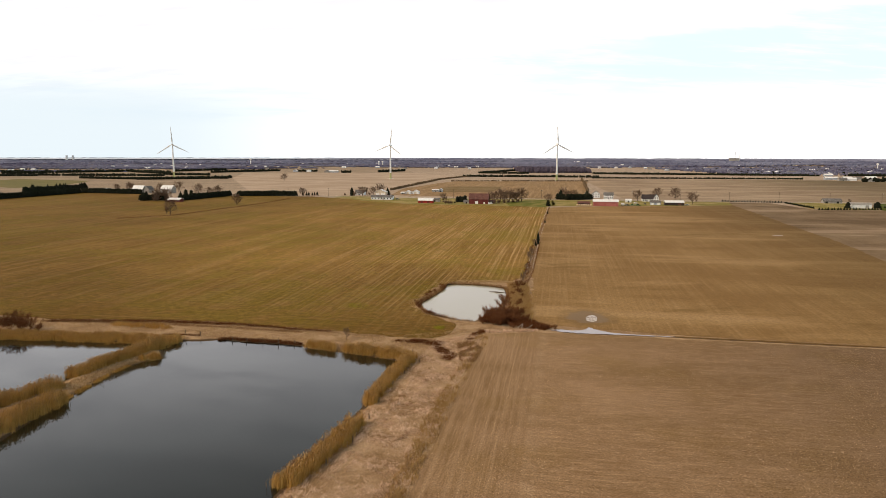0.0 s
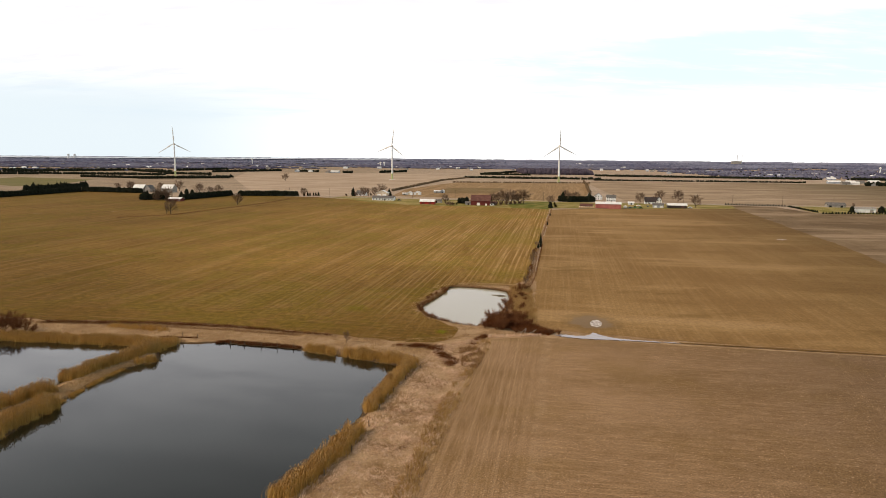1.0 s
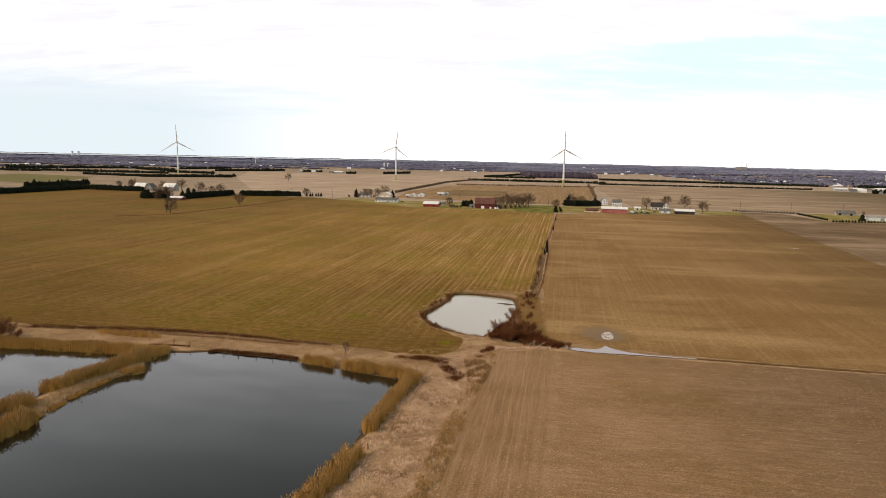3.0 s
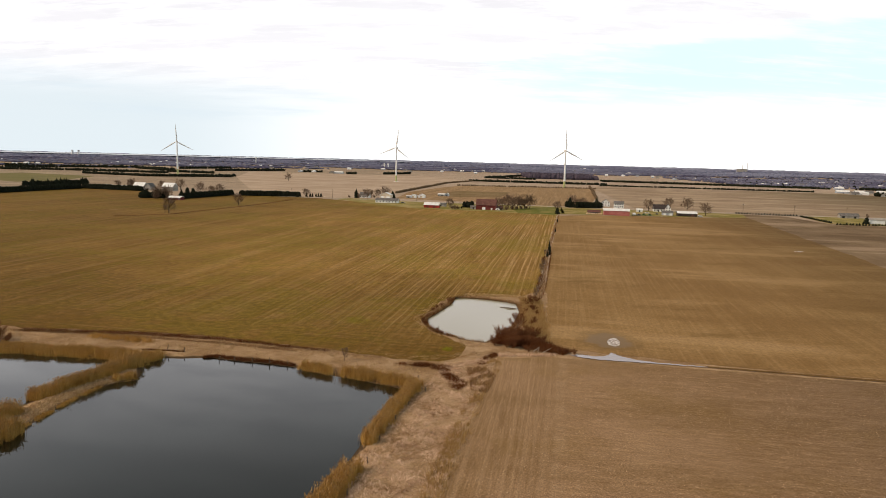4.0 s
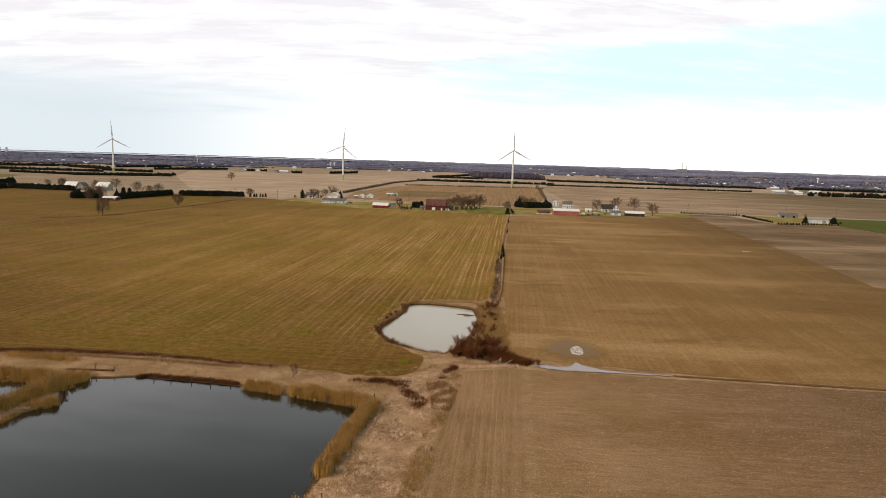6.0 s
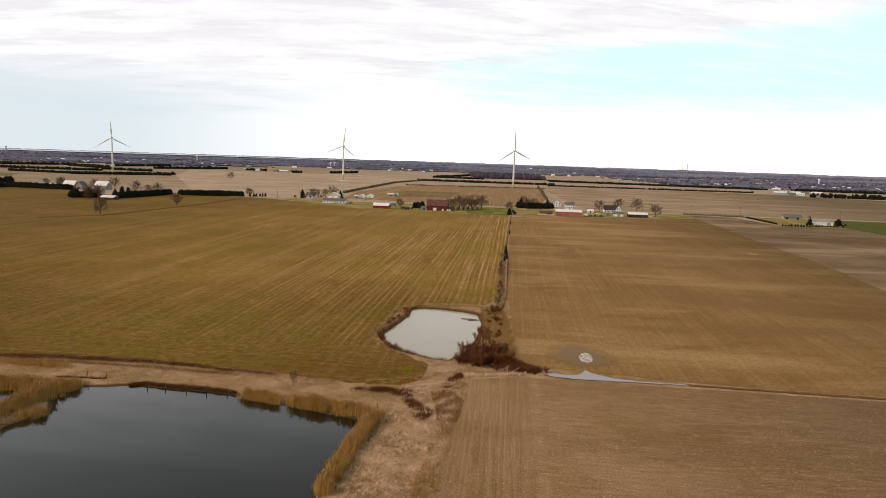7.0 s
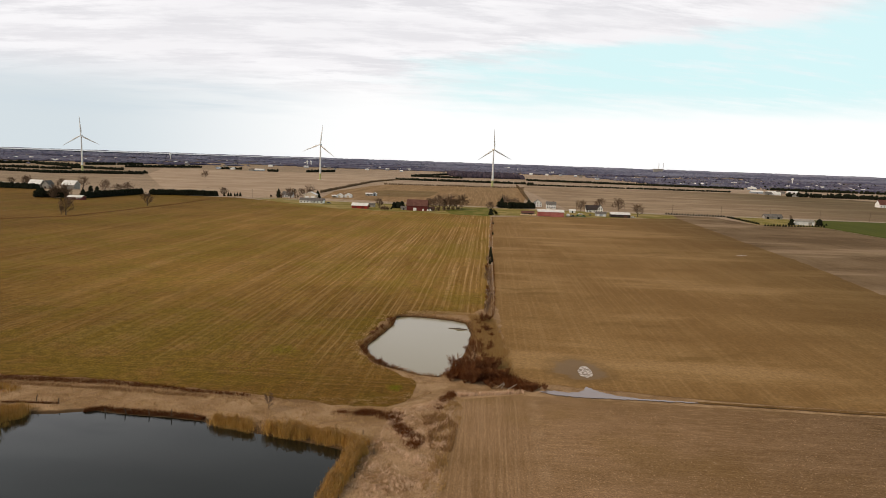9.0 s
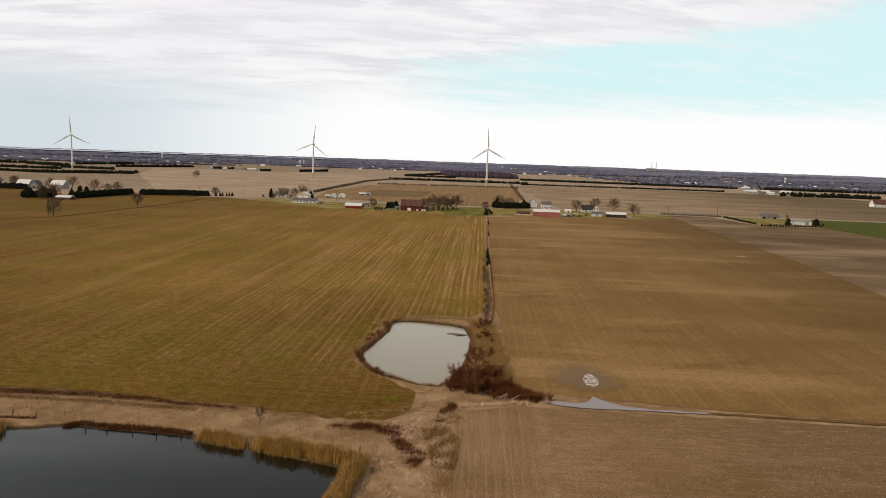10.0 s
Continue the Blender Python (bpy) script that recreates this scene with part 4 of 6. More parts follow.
# ---- trees ----
def branch_tree(seed, height, radius, limbs=14, spread=0.5, low=0.22, rise=0.75, twig=0.03, stems=0, fine=2):
    """Trunk and twig lists of a bare tree: a tapered leader, limbs all the way up, branches and twigs. stems: a shrub of so many stems from one root."""
    rng = random.Random(seed)
    tv, tf, cv, cf = [], [], [], []

    def jig(a):
        return Vector((rng.uniform(-a, a), rng.uniform(-a, a), rng.uniform(-a, a)))

    def branch(a, way, length, r, level):
        segs = (5, 4, 3, 2)[min(level, 3)]
        b = a
        for k in range(segs):
            way = (way + jig(0.22) + Vector((0, 0, 0.10 if level < 2 else 0.03))).normalized()
            c = b + way * (length / segs)
            ra, rb = max(twig, r * (1 - 0.8 * k / segs)), max(twig * 0.8, r * (1 - 0.8 * (k + 1) / segs))
            if level >= 3:                # the last twigs are slivers
                side = way.cross(Vector((0.3, 0.5, 0.8))).normalized() * twig
                n = len(cv)
                cv.extend((b - side, b + side, b + way * length))
                cf.append((n, n + 1, n + 2))
                return
            if level == 0:
                tube_into(tv, tf, b, c, ra, rb, 5)
            else:
                tube_into(cv, cf, b, c, ra, rb, 3)
            if level <= fine and (k or level):
                for _ in range((2, 2, 3)[level] + (rng.random() < 0.5)):
                    out = (way * rng.uniform(0.5, 1.1) + jig(0.9) + Vector((0, 0, 0.15))).normalized()
                    branch(c, out, length * rng.uniform(0.30, 0.55) * (1 - 0.35 * k / segs), rb * 0.6, level + 1)
            b = c

    if stems:
        for k in range(stems):
            a = 2 * math.pi * k / stems + rng.uniform(-0.3, 0.3)
            tilt = rng.uniform(0.15, 0.95)
            branch(Vector((0, 0, -0.1)), Vector((math.cos(a) * tilt, math.sin(a) * tilt, 1)).normalized(), height * rng.uniform(0.6, 0.95), radius * rng.uniform(0.6, 1), 0)
    else:
        n, p = 9, Vector((0, 0, -0.1))
        pts = [p.copy()]
        for k in range(n):
            p = p + Vector((rng.uniform(-0.02, 0.02) * height, rng.uniform(-0.02, 0.02) * height, height * 0.88 / n))
            pts.append(p.copy())
        for k in range(n):
            tube_into(tv, tf, pts[k], pts[k + 1], radius * (1.25 - 1.1 * k / n) if k else radius * 1.5, radius * (1.25 - 1.1 * (k + 1) / n), 7)
        for i in range(limbs):
            h = low + (0.97 - low) * (i + rng.random() * 0.6) / limbs
            k = min(int(h * n), n - 1)
            base = pts[k].lerp(pts[k + 1], h * n - k)
            a = i * 2.4 + rng.uniform(-0.4, 0.4)
            up = rise * (0.55 + 1.1 * h)
            reach = spread * height * max(0.35, 1 - ((h - 0.42) / 0.72) ** 2) * rng.uniform(0.8, 1.15)
            branch(base, Vector((math.cos(a), math.sin(a), up)).normalized(), reach, radius * (0.62 - 0.45 * h), 0)
    top = max(v.z for v in cv + tv)
    k = height / top
    return [v * k for v in tv], tf, [v * k for v in cv], cf


def bare_tree(name, label, category, x, y, made, group=""):
    """A tree from finished meshes."""
    e = empty(name, label, category, pose(x, y, float(land_height(x, y)), 0, 0, (x * 37 + y * 11) % 360), group)
    if y > 400:                           # no two far trees the same size
        k = 0.80 + 0.32 * ((x * 7.3 + y * 3.1) % 1.0)
        e.scale = (k * 1.06, k * 1.06, k)
    part("trunk", made[0], e)
    part("crown", made[1], e)
    return e


def tree_meshes(tag, bark, twigs, *args, **more):
    tv, tf, cv, cf = branch_tree(*args, **more)
    return mesh_of(tag + "_trunk", tv, tf, bark), mesh_of(tag + "_crown", cv, cf, twigs)


BIG = [tree_meshes("broad_tree", M_BARK, M_TWIG, s, h, 0.42, limbs=17, spread=0.60, low=0.16, rise=0.6, twig=0.04) for s, h in ((1, 15.0), (2, 13.0), (7, 16.0))]
SLIM = [tree_meshes("slim_tree", M_BARK, M_TWIG, s, h, 0.24, limbs=12, spread=0.34, low=0.2, rise=1.2, twig=0.035) for s, h in ((4, 10.0), (5, 8.0))]
SHRUB = [tree_meshes("shrub", M_SHRUB, M_SHRUB, s, h, 0.06, stems=9, twig=0.022, fine=1) for s, h in ((21, 3.8), (22, 3.0), (23, 4.4))]
LOW = [tree_meshes("low_shrub", M_SHRUB, M_SHRUB, s, h, 0.04, stems=13, twig=0.026, fine=0) for s, h in ((31, 1.5), (32, 2.0))]
BUSH = tree_meshes("big_bush", M_SHRUB, M_SHRUB, 61, 6.4, 0.09, stems=11, twig=0.026)
SAP = tree_meshes("sapling", M_BARK, M_TWIG, 41, 3.6, 0.06, limbs=9, spread=0.42, low=0.2, twig=0.018, fine=1)
TALLSAP = tree_meshes("tall_sapling", M_BARK, M_TWIG, 47, 7.0, 0.09, limbs=10, spread=0.30, low=0.25, rise=1.2, twig=0.014, fine=1)
POND_TREE = tree_meshes("pond_tree", M_BARK, M_SHRUB, 43, 7.0, 0.13, limbs=18, spread=0.58, low=0.10, rise=0.6, twig=0.016)

bare_tree("bare_tree", "bare grey tree leaning over a small pond", "tree", 20.5, 211, POND_TREE)
rs = random.Random(5)
for i in range(26):                       # the thicket by the pond
    k = rs.random()
    x, y = 14.5 + 11 * k + rs.uniform(-2.0, 2.0), 200 + 2 * k + rs.uniform(-3.5, 6)
    bare_tree("shrub", "dense leafless red-brown shrub beside a small pond", "shrub", x, y, rs.choice(SHRUB), "thicket by the small pond")
for i in range(16):
    k = i / 15
    bare_tree("shrub", "low leafless red-brown shrub along the field corner", "shrub", 21 + 13 * k + rs.uniform(-1, 1), 195 - 2.5 * k + rs.uniform(-1.2, 1.8), rs.choice(LOW),
              "low shrubs at the field corner")
for i in range(15):                       # scrub up the pond's far side
    k = rs.random()
    bare_tree("shrub", "leafless brown shrub on the bank of a small pond", "shrub", 23.5 + 6.0 * k + rs.uniform(-1.5, 2.5), 205 + 54 * k + rs.uniform(-3, 3), rs.choice(SHRUB[:2] + LOW),
              "scrub along the pond bank")
for x, y in ((-3.6, 212.4), (-2.9, 211.6), (-4.4, 213.8), (-2.2, 210.8), (-3.4, 213.2), (-7.5, 222), (-7.2, 231), (-5.5, 240), (-3, 248), (0.5, 256), (-8.2, 226), (-4.4, 244.5)):
    bare_tree("shrub", "small brown brush clump at the water's edge", "shrub", x + 0.8, y + 0.4, rs.choice(LOW), "brush round the small pond")
for i in range(20):                       # thin hedge line between the two big fields
    k = (i + rs.random()) / 20
    x, y = 31.5 + (52 - 31.5) * k + rs.uniform(-0.8, 0.8), 262 + (390 - 262) * k
    bare_tree("sapling", "thin leafless sapling on the field boundary", "tree", x, y, SAP if rs.random() < 0.45 else rs.choice(LOW), "saplings on the field boundary")
bare_tree("sapling", "thin leafless sapling on the field boundary", "tree", 37, 288, SAP, "saplings on the field boundary")
bare_tree("sapling", "thin leafless sapling on the field boundary", "tree", 39.5, 306, TALLSAP, "saplings on the field boundary")
bare_tree("sapling", "small leafless sapling on the pond bank", "tree", -24.5, 180.5, SAP)
bare_tree("shrub", "large tangled bare shrub behind the reeds", "shrub", -122.5, 188, BUSH, "shrubs behind the reeds")
bare_tree("shrub", "large tangled bare shrub behind the reeds", "shrub", -119.8, 189.5, BUSH, "shrubs behind the reeds")
for x, y, n in ((-118.5, 187.5, 2), (-117, 188.5, 2), (-126, 189, 2), (-113.5, 187, 1)):
    bare_tree("shrub", "tangled bare shrub behind the reeds", "shrub", x, y, SHRUB[n], "shrubs behind the reeds")

BROAD_AT = [(74, 742, 1), (80, 748, 2), (70, 752, 1), (45, 746, 0), (-235, 574, 1), (-213, 684, 1), (212, 768, 0), (243, 800, 1), (262, 792, 0), (254, 712, 2), (66, 740, 2), (50, 735, 1), (57, 748, 0), (-331, 1360, 2), (108, 736, 1),
            (60, 728, 1), (-108, 850, 1), (-97, 872, 0), (-88, 880, 2), (-5, 735, 1)]
for x, y, n in BROAD_AT:
    bare_tree("bare_tree", "broad leafless tree with a rounded crown", "tree", x, y, BIG[n])
for x, y, n in ((416, 712, 1), (-239.5, 576, 1), (-103, 858, 0), (-125, 868, 1), (-318, 742, 0), (-306, 738, 1), (-312, 752, 0)):
    bare_tree("bare_tree", "slim leafless yard tree", "tree", x, y, SLIM[n])
for x, y, n in ((-318, 741, 0), (-309, 744, 2), (-318, 862, 0), (-306, 868, 1), (-294, 864, 2), (-470, 960, 1), (-455, 968, 0), (-400, 940, 2), (-438, 930, 1), (-372, 935, 0), (-184, 853, 1),
                (140, 800, 1), (148, 806, 0), (135, 808, 2)):
    bare_tree("bare_tree", "bushy leafless tree behind a dark windbreak", "tree", x, y, BIG[n])


BRUSH = [tree_meshes("yard_brush", M_TWIG, M_TWIG, s, h, 0.08, stems=12, twig=0.04, fine=1) for s, h in ((71, 4.6), (72, 5.8), (73, 3.6))]
for x, y, n in ((0.4, 706, 1), (-2.5, 709, 0), (3.2, 711, 2), (48, 712, 0), (53, 716, 1), (59, 722, 0), (64, 728, 1), (70, 736, 2), (76, 742, 0), (44, 726, 2), (-118, 852, 1), (-101, 866, 0), (-92, 872, 1),
                (-131, 858, 2), (142, 796, 1), (150, 797, 0), (157, 801, 1), (-310, 746, 1), (-303, 741, 0), (-322, 744, 1), (-288, 850, 0), (-280, 853, 1), (-300, 856, 0)):
    bare_tree("shrub", "tangled leafless brown yard shrub", "shrub", x, y, BRUSH[n], "yard shrubs round the farms")


def conifer_meshes(tag, seed, height, width, blunt=2.2):
    rng = random.Random(seed)
    cv, cf = [], []
    layers, seg = 9, 12
    for i in range(layers):
        f = i / layers
        z0 = height * (0.03 + 0.82 * f)
        z1 = min(height * (1.0 if blunt < 3 else 0.9), z0 + height * 0.26)
        r = width / 2 * (1 - f ** blunt) * rng.uniform(0.88, 1.1) + 0.12 * width * (1 - f)
        n = len(cv)
        cv.append(Vector((rng.uniform(-.15, .15), rng.uniform(-.15, .15), z1)))
        for k in range(seg):
            a = 2 * math.pi * (k + 0.5 * (i % 2)) / seg
            q = r * rng.uniform(0.7, 1.15) * (1 if k % 2 else 0.78)
            cv.append(Vector((math.cos(a) * q, math.sin(a) * q, z0 + rng.uniform(-0.05, 0.05) * height)))
        for k in range(seg):
            cf.append((n, n + 1 + k, n + 1 + (k + 1) % seg))
    tv, tf = [], []
    tube_into(tv, tf, (0, 0, -0.1), (0, 0, height * 0.3), width * 0.05, width * 0.035, 6)
    return mesh_of(tag + "_trunk", tv, tf, M_BARK), mesh_of(tag + "_crown", cv, cf, M_NEEDLE)


CONE = [conifer_meshes("conifer", s, h, w, q) for s, h, w, q in ((1, 7.8, 5.4, 6.0), (2, 7.4, 5.2, 6.0), (3, 8.2, 5.6, 5.0), (4, 10.5, 6.4, 2.2))]
LITTLE = [conifer_meshes("little_conifer", s, h, w) for s, h, w in ((5, 2.1, 1.9), (6, 2.5, 2.1))]
MIDDLE = [conifer_meshes("young_conifer", s, h, w) for s, h, w in ((15, 4.6, 2.6), (16, 5.2, 2.8))]
TALL = [conifer_meshes("tall_conifer", s, h, w) for s, h, w in ((8, 12.0, 7.0), (9, 10.5, 7.5))]


def conifer(x, y, made, label, group=""):
    e = empty("conifer", label, "evergreen", pose(x, y, float(land_height(x, y)), 0, 0, rs.uniform(0, 360)), group)
    k = rs.uniform(0.88, 1.12)
    e.scale = (k, k, rs.uniform(0.92, 1.08))
    part("trunk", made[0], e)
    part("crown", made[1], e)


def conifer_row(a, b, step, made, label, group, jitter=0.5, doubled=False):
    n = max(1, int(math.hypot(b[0] - a[0], b[1] - a[1]) / step))
    for i in range(n + 1):
        for row in range(2 if doubled else 1):
            x = a[0] + (b[0] - a[0]) * i / n + rs.uniform(-jitter, jitter) + row * 2.5
            y = a[1] + (b[1] - a[1]) * i / n + rs.uniform(-jitter, jitter) + row * 2.5
            conifer(x, y, rs.choice(made), label, group)


DARK = "dark evergreen in a dense farm windbreak"
conifer_row((-512, 757), (-489, 897), 2.6, CONE[:3], DARK, "west windbreak")
conifer_row((-489, 905), (-400, 880), 2.2, CONE[:3], DARK, "farm windbreak")
conifer_row((-579, 922), (-545, 1019), 3.0, CONE[1:], DARK, "outer windbreak")
conifer_row((-341, 750), (-319, 758), 1.9, CONE[1:], DARK, "windbreak end", doubled=True)
conifer_row((-342, 756), (-322, 763), 2.4, CONE[1:], DARK, "windbreak end")
conifer_row((-296, 756), (-272, 845), 2.0, CONE[:3], DARK, "east windbreak")
conifer_row((-262, 843), (-190, 846), 2.1, CONE[:2], DARK, "field windbreak")
conifer_row((-183, 856), (-166, 861), 3.0, MIDDLE, "small dark evergreen in an open row", "open evergreen row")
conifer_row((304, 760), (360, 742), 2.8, LITTLE, "small round evergreen in a yard row", "yard row by the road", 0.15)
conifer_row((361, 736), (352, 660), 2.6, LITTLE, "small evergreen in a close row", "close yard row", 0.3)
conifer_row((349, 644), (408, 646), 2.9, LITTLE, "small evergreen in a spaced row", "front yard row", 0.2)
conifer_row((126, 790), (137, 786), 3.4, CONE[:3], "dark evergreen sheltering a farmhouse", "house evergreens")
conifer_row((137, 784), (162, 788), 3.2, CONE[:3], "dark evergreen sheltering a farmhouse", "house evergreens", doubled=True)
for x, y, m in ((131, 800, TALL[0]), (133, 806, CONE[0]), (163, 808, CONE[3]), (7, 722, LITTLE[1]), (10, 740, CONE[1]), (15, 738, CONE[0]), (18, 744, CONE[2]), (13, 746, CONE[0]), (-122, 858, TALL[0]), (-78, 866, CONE[3]),
                (425, 668, LITTLE[1]), (419, 669, CONE[1]), (416, 666, CONE[0]), (387, 664, CONE[1]), (384, 664, LITTLE[1]), (-300, 760, CONE[3]), (-330, 870, CONE[1]), (-338, 872, CONE[0])):
    conifer(x, y, m, "dark evergreen beside a farm building")
CEDAR = [conifer_meshes("cedar", s, h, w) for s, h, w in ((51, 6.4, 1.6), (52, 5.0, 1.5), (53, 3.4, 1.3))]
for x, y, m in ((100.3, 684, CONE[1]), (74, 511, CEDAR[2]), (87, 590, CEDAR[2]), (56.6, 412, CEDAR[1]), (55.8, 406, CEDAR[0]), (55.0, 400, CEDAR[0]), (54.0, 392, CEDAR[1]), (53.2, 385, CEDAR[2]), (51, 378, CEDAR[2])):
    conifer(x, y, m, "slender dark cedar on the field boundary")


# ---- far rows and woods ----
def clump_stuff(name, places, sizes, mat, label, category, seed, squash=(1, 1, 1)):
    """Many small uneven clumps as one object."""
    rng = np.random.default_rng(seed)
    g = (1 + 5 ** 0.5) / 2
    ico = np.array([(-1, g, 0), (1, g, 0), (-1, -g, 0), (1, -g, 0), (0, -1, g), (0, 1, g), (0, -1, -g), (0, 1, -g), (g, 0, -1), (g, 0, 1), (-g, 0, -1), (-g, 0, 1)]) / 1.9
    tri = np.array([(0, 11, 5), (0, 5, 1), (0, 1, 7), (0, 7, 10), (0, 10, 11), (1, 5, 9), (5, 11, 4), (11, 10, 2), (10, 7, 6), (7, 1, 8), (3, 9, 4), (3, 4, 2), (3, 2, 6), (3, 6, 8), (3, 8, 9),
                    (4, 9, 5), (2, 4, 11), (6, 2, 10), (8, 6, 7), (9, 8, 1)])
    n = len(places)
    z = land_height(places[:, 0], places[:, 1])
    v = ico[None] * rng.uniform(0.62, 1.25, (n, 12, 1)) * sizes[:, None, None] * np.array(squash)[None, None]
    v[:, :, 2] += (sizes * squash[2] * 0.72)[:, None]
    v[:, :, 0] += places[:, 0][:, None]
    v[:, :, 1] += places[:, 1][:, None]
    v[:, :, 2] += z[:, None]
    f = (np.arange(n)[:, None, None] * 12 + tri[None]).reshape(-1, 3)
    me = bpy.data.meshes.new(name)
    me.from_pydata(v.reshape(-1, 3).tolist(), [], f.tolist())
    me.materials.append(mat)
    me.update()
    return tagged(new(name, me), label, category, kind="stuff")


def far_row(a, b, label, seed, step=4.0, size=3.2, mat=None, gaps=0.05, squash=(1, 1, 1.35), category="windbreak", name="far_windbreak"):
    rng = np.random.default_rng(seed)
    n = int(math.hypot(b[0] - a[0], b[1] - a[1]) / step)
    k = np.arange(n) / max(n - 1, 1)
    k = k[rng.random(n) > gaps]
    p = np.stack([a[0] + (b[0] - a[0]) * k, a[1] + (b[1] - a[1]) * k], -1) + rng.normal(0, 0.7, (len(k), 2))
    clump_stuff(name, p, size * rng.uniform(0.75, 1.25, len(p)), mat or M_NEEDLE, label, category, seed, squash)


ROWS = [((-1200, 1806), (-972, 2083), 4), ((-1070, 1613), (-984, 1618), 3.2), ((-999, 1664), (-689, 1638), 3.4), ((-943, 2014), (-758, 1838), 4.5), ((-618, 1400), (-489, 1524), 3.2),
        ((-846, 2093), (-774, 2350), 4), ((-688, 1966), (-550, 2196), 4), ((-488, 2123), (-418, 2128), 3.5), ((-318, 1995), (-293, 1997), 4), ((-219, 2071), (-150, 2210), 4),
        ((31, 1641), (343, 1600), 3.0), ((81, 1961), (214, 2300), 3.2), ((81, 1961), (216, 1925), 3.2), ((402, 1950), (930, 1795), 2.7), ((398, 1900), (930, 1745), 2.5), ((318, 1542), (766, 1500), 2.0), ((-1500, 1560), (-1000, 1660), 3.4), ((-1700, 1900), (-1000, 2060), 4), ((-640, 1395), (-480, 1470), 3.0),
        ((815, 1364), (1000, 1330), 5), ((1000, 1750), (1500, 1640), 4), ((-1500, 1700), (-1080, 1640), 3.4), ((-800, 1470), (-620, 1400), 3.0), ((-740, 1760), (-600, 1700), 3.4)]
for i, (a, b, s) in enumerate(ROWS):
    far_row(a, b, "distant dark evergreen windbreak between fields", 60 + i, s * 0.62, s * 0.8, gaps=0.06 if i != 15 else 0.12)
for i, (a, b) in enumerate((((-78, 1044), (-19, 1457)), ((-19, 1457), (45, 1662)), ((193, 952), (280, 1462)), ((3, 1348), (273, 1363)), ((-85, 990), (-78, 1044)))):
    far_row(a, b, "leafless brown hedgerow between tan fields", 90 + i, 1.3, 1.3 if i != 3 else 1.1, M_HEDGE, 0.22 if i != 3 else 0.12, (1.0, 1.0, 1.5), "hedgerow", "hedgerow")
rng = np.random.default_rng(77)
p = np.stack([rng.uniform(215, 415, 2600), rng.uniform(2040, 2330, 2600)], -1)
clump_stuff("far_wood", p, rng.uniform(3, 5.5, len(p)), M_COPSE, "square block of leafless grey-brown woodland", "wood", 78, (1.3, 1.3, 1.7))


def far_woods():
    """Woods that thicken towards the horizon, in belts and patches with open fields between."""
    rng = np.random.default_rng(80)
    n = 150000
    ang = rng.uniform(radians(-62), radians(62), n)
    r = 2250 + (4930 - 2250) * rng.random(n) ** 0.8
    x, y = r * np.sin(ang), r * np.cos(ang)
    f = ripple_noise(x * 0.5, y * 2.0, 0.0042) + 0.7 * ripple_noise(x * 0.4 + 900, y * 2.2, 0.011)
    want = f + np.clip((r - 2500) / 1500, -0.5, 0.75) + rng.normal(0, 0.12, n)
    clear = (np.abs(x - 170) < 330) & (r < 2750) | (np.abs(x - 560) < 300) & (r < 2950) | (np.abs(x + 350) < 330) & (r < 2700)
    keep = (want > 0.42) & ~clear
    x, y, r = x[keep], y[keep], r[keep]
    keep = rng.random(len(x)) < 0.40
    x, y, r = x[keep], y[keep], r[keep]
    size = rng.uniform(2.9, 5.8, len(x)) * (1 + 0.3 * (r > 3800))
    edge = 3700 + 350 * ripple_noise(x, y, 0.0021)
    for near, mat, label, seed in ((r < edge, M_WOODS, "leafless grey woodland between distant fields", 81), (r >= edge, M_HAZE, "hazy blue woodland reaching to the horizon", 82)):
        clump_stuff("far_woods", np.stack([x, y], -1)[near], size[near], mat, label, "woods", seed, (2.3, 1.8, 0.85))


far_woods()


def town_woods():
    """Bare trees among the houses at the edge of the town."""
    rng = np.random.default_rng(85)
    n = 16000
    x, y = rng.uniform(780, 2700, n), rng.uniform(1520, 2700, n)
    f = ripple_noise(x, y * 1.8, 0.009) + 0.7 * ripple_noise(x + 300, y * 2, 0.021)
    keep = (y > 1900 - 0.36 * (x - 780)) & (f + rng.normal(0, 0.3, n) > -0.35) & (y > 1560)
    x, y = x[keep], y[keep]
    clump_stuff("town_trees", np.stack([x, y], -1), rng.uniform(2.0, 4.2, len(x)), M_WOODS, "bare trees in hazy purple-grey among the houses of a town", "trees", 86, (1.3, 1.3, 1.2))
    keep = rng.random(len(x)) < 0.03
    clump_stuff("town_evergreens", np.stack([x, y], -1)[keep] + 3, rng.uniform(2.5, 4.5, int(keep.sum())), M_NEEDLE, "dark evergreens among the houses of a town", "evergreens", 87, (1.0, 1.0, 1.4))


town_woods()

p = off_water(along([(14, 204.5), (18, 202.5), (24, 201), (29, 196.5), (33, 193.5)], 6.5, 55, rng), 0.2)
blade_stuff("thicket_brush", p, rng.uniform(0.6, 2.6, len(p)) * np.clip((36 - p[:, 0]) / 12, 0.3, 1), 0.045, 0.25, M_BRAMBLE, "tangle of red-brown stems under the pond shrubs", "brush", 50)
p = off_water(along([(25.5, 203), (28.0, 230), (30.0, 264)], 7.0, 62, rng), 0.2)
blade_stuff("thicket_brush", p, rng.uniform(0.3, 1.2, len(p)), 0.05, 0.4, M_MARGIN, "rough brown grass and stems beside the small pond", "brush", 51)
p = along([(32, 262), (38, 292), (53.5, 395), (99, 666)], 1.6, 9, rng)
blade_stuff("hedge_grass", p, rng.uniform(0.25, 0.7, len(p)), 0.10, 0.3, M_BROWNSTEM, "rough brown grass on the field boundary", "dry grass", 52)
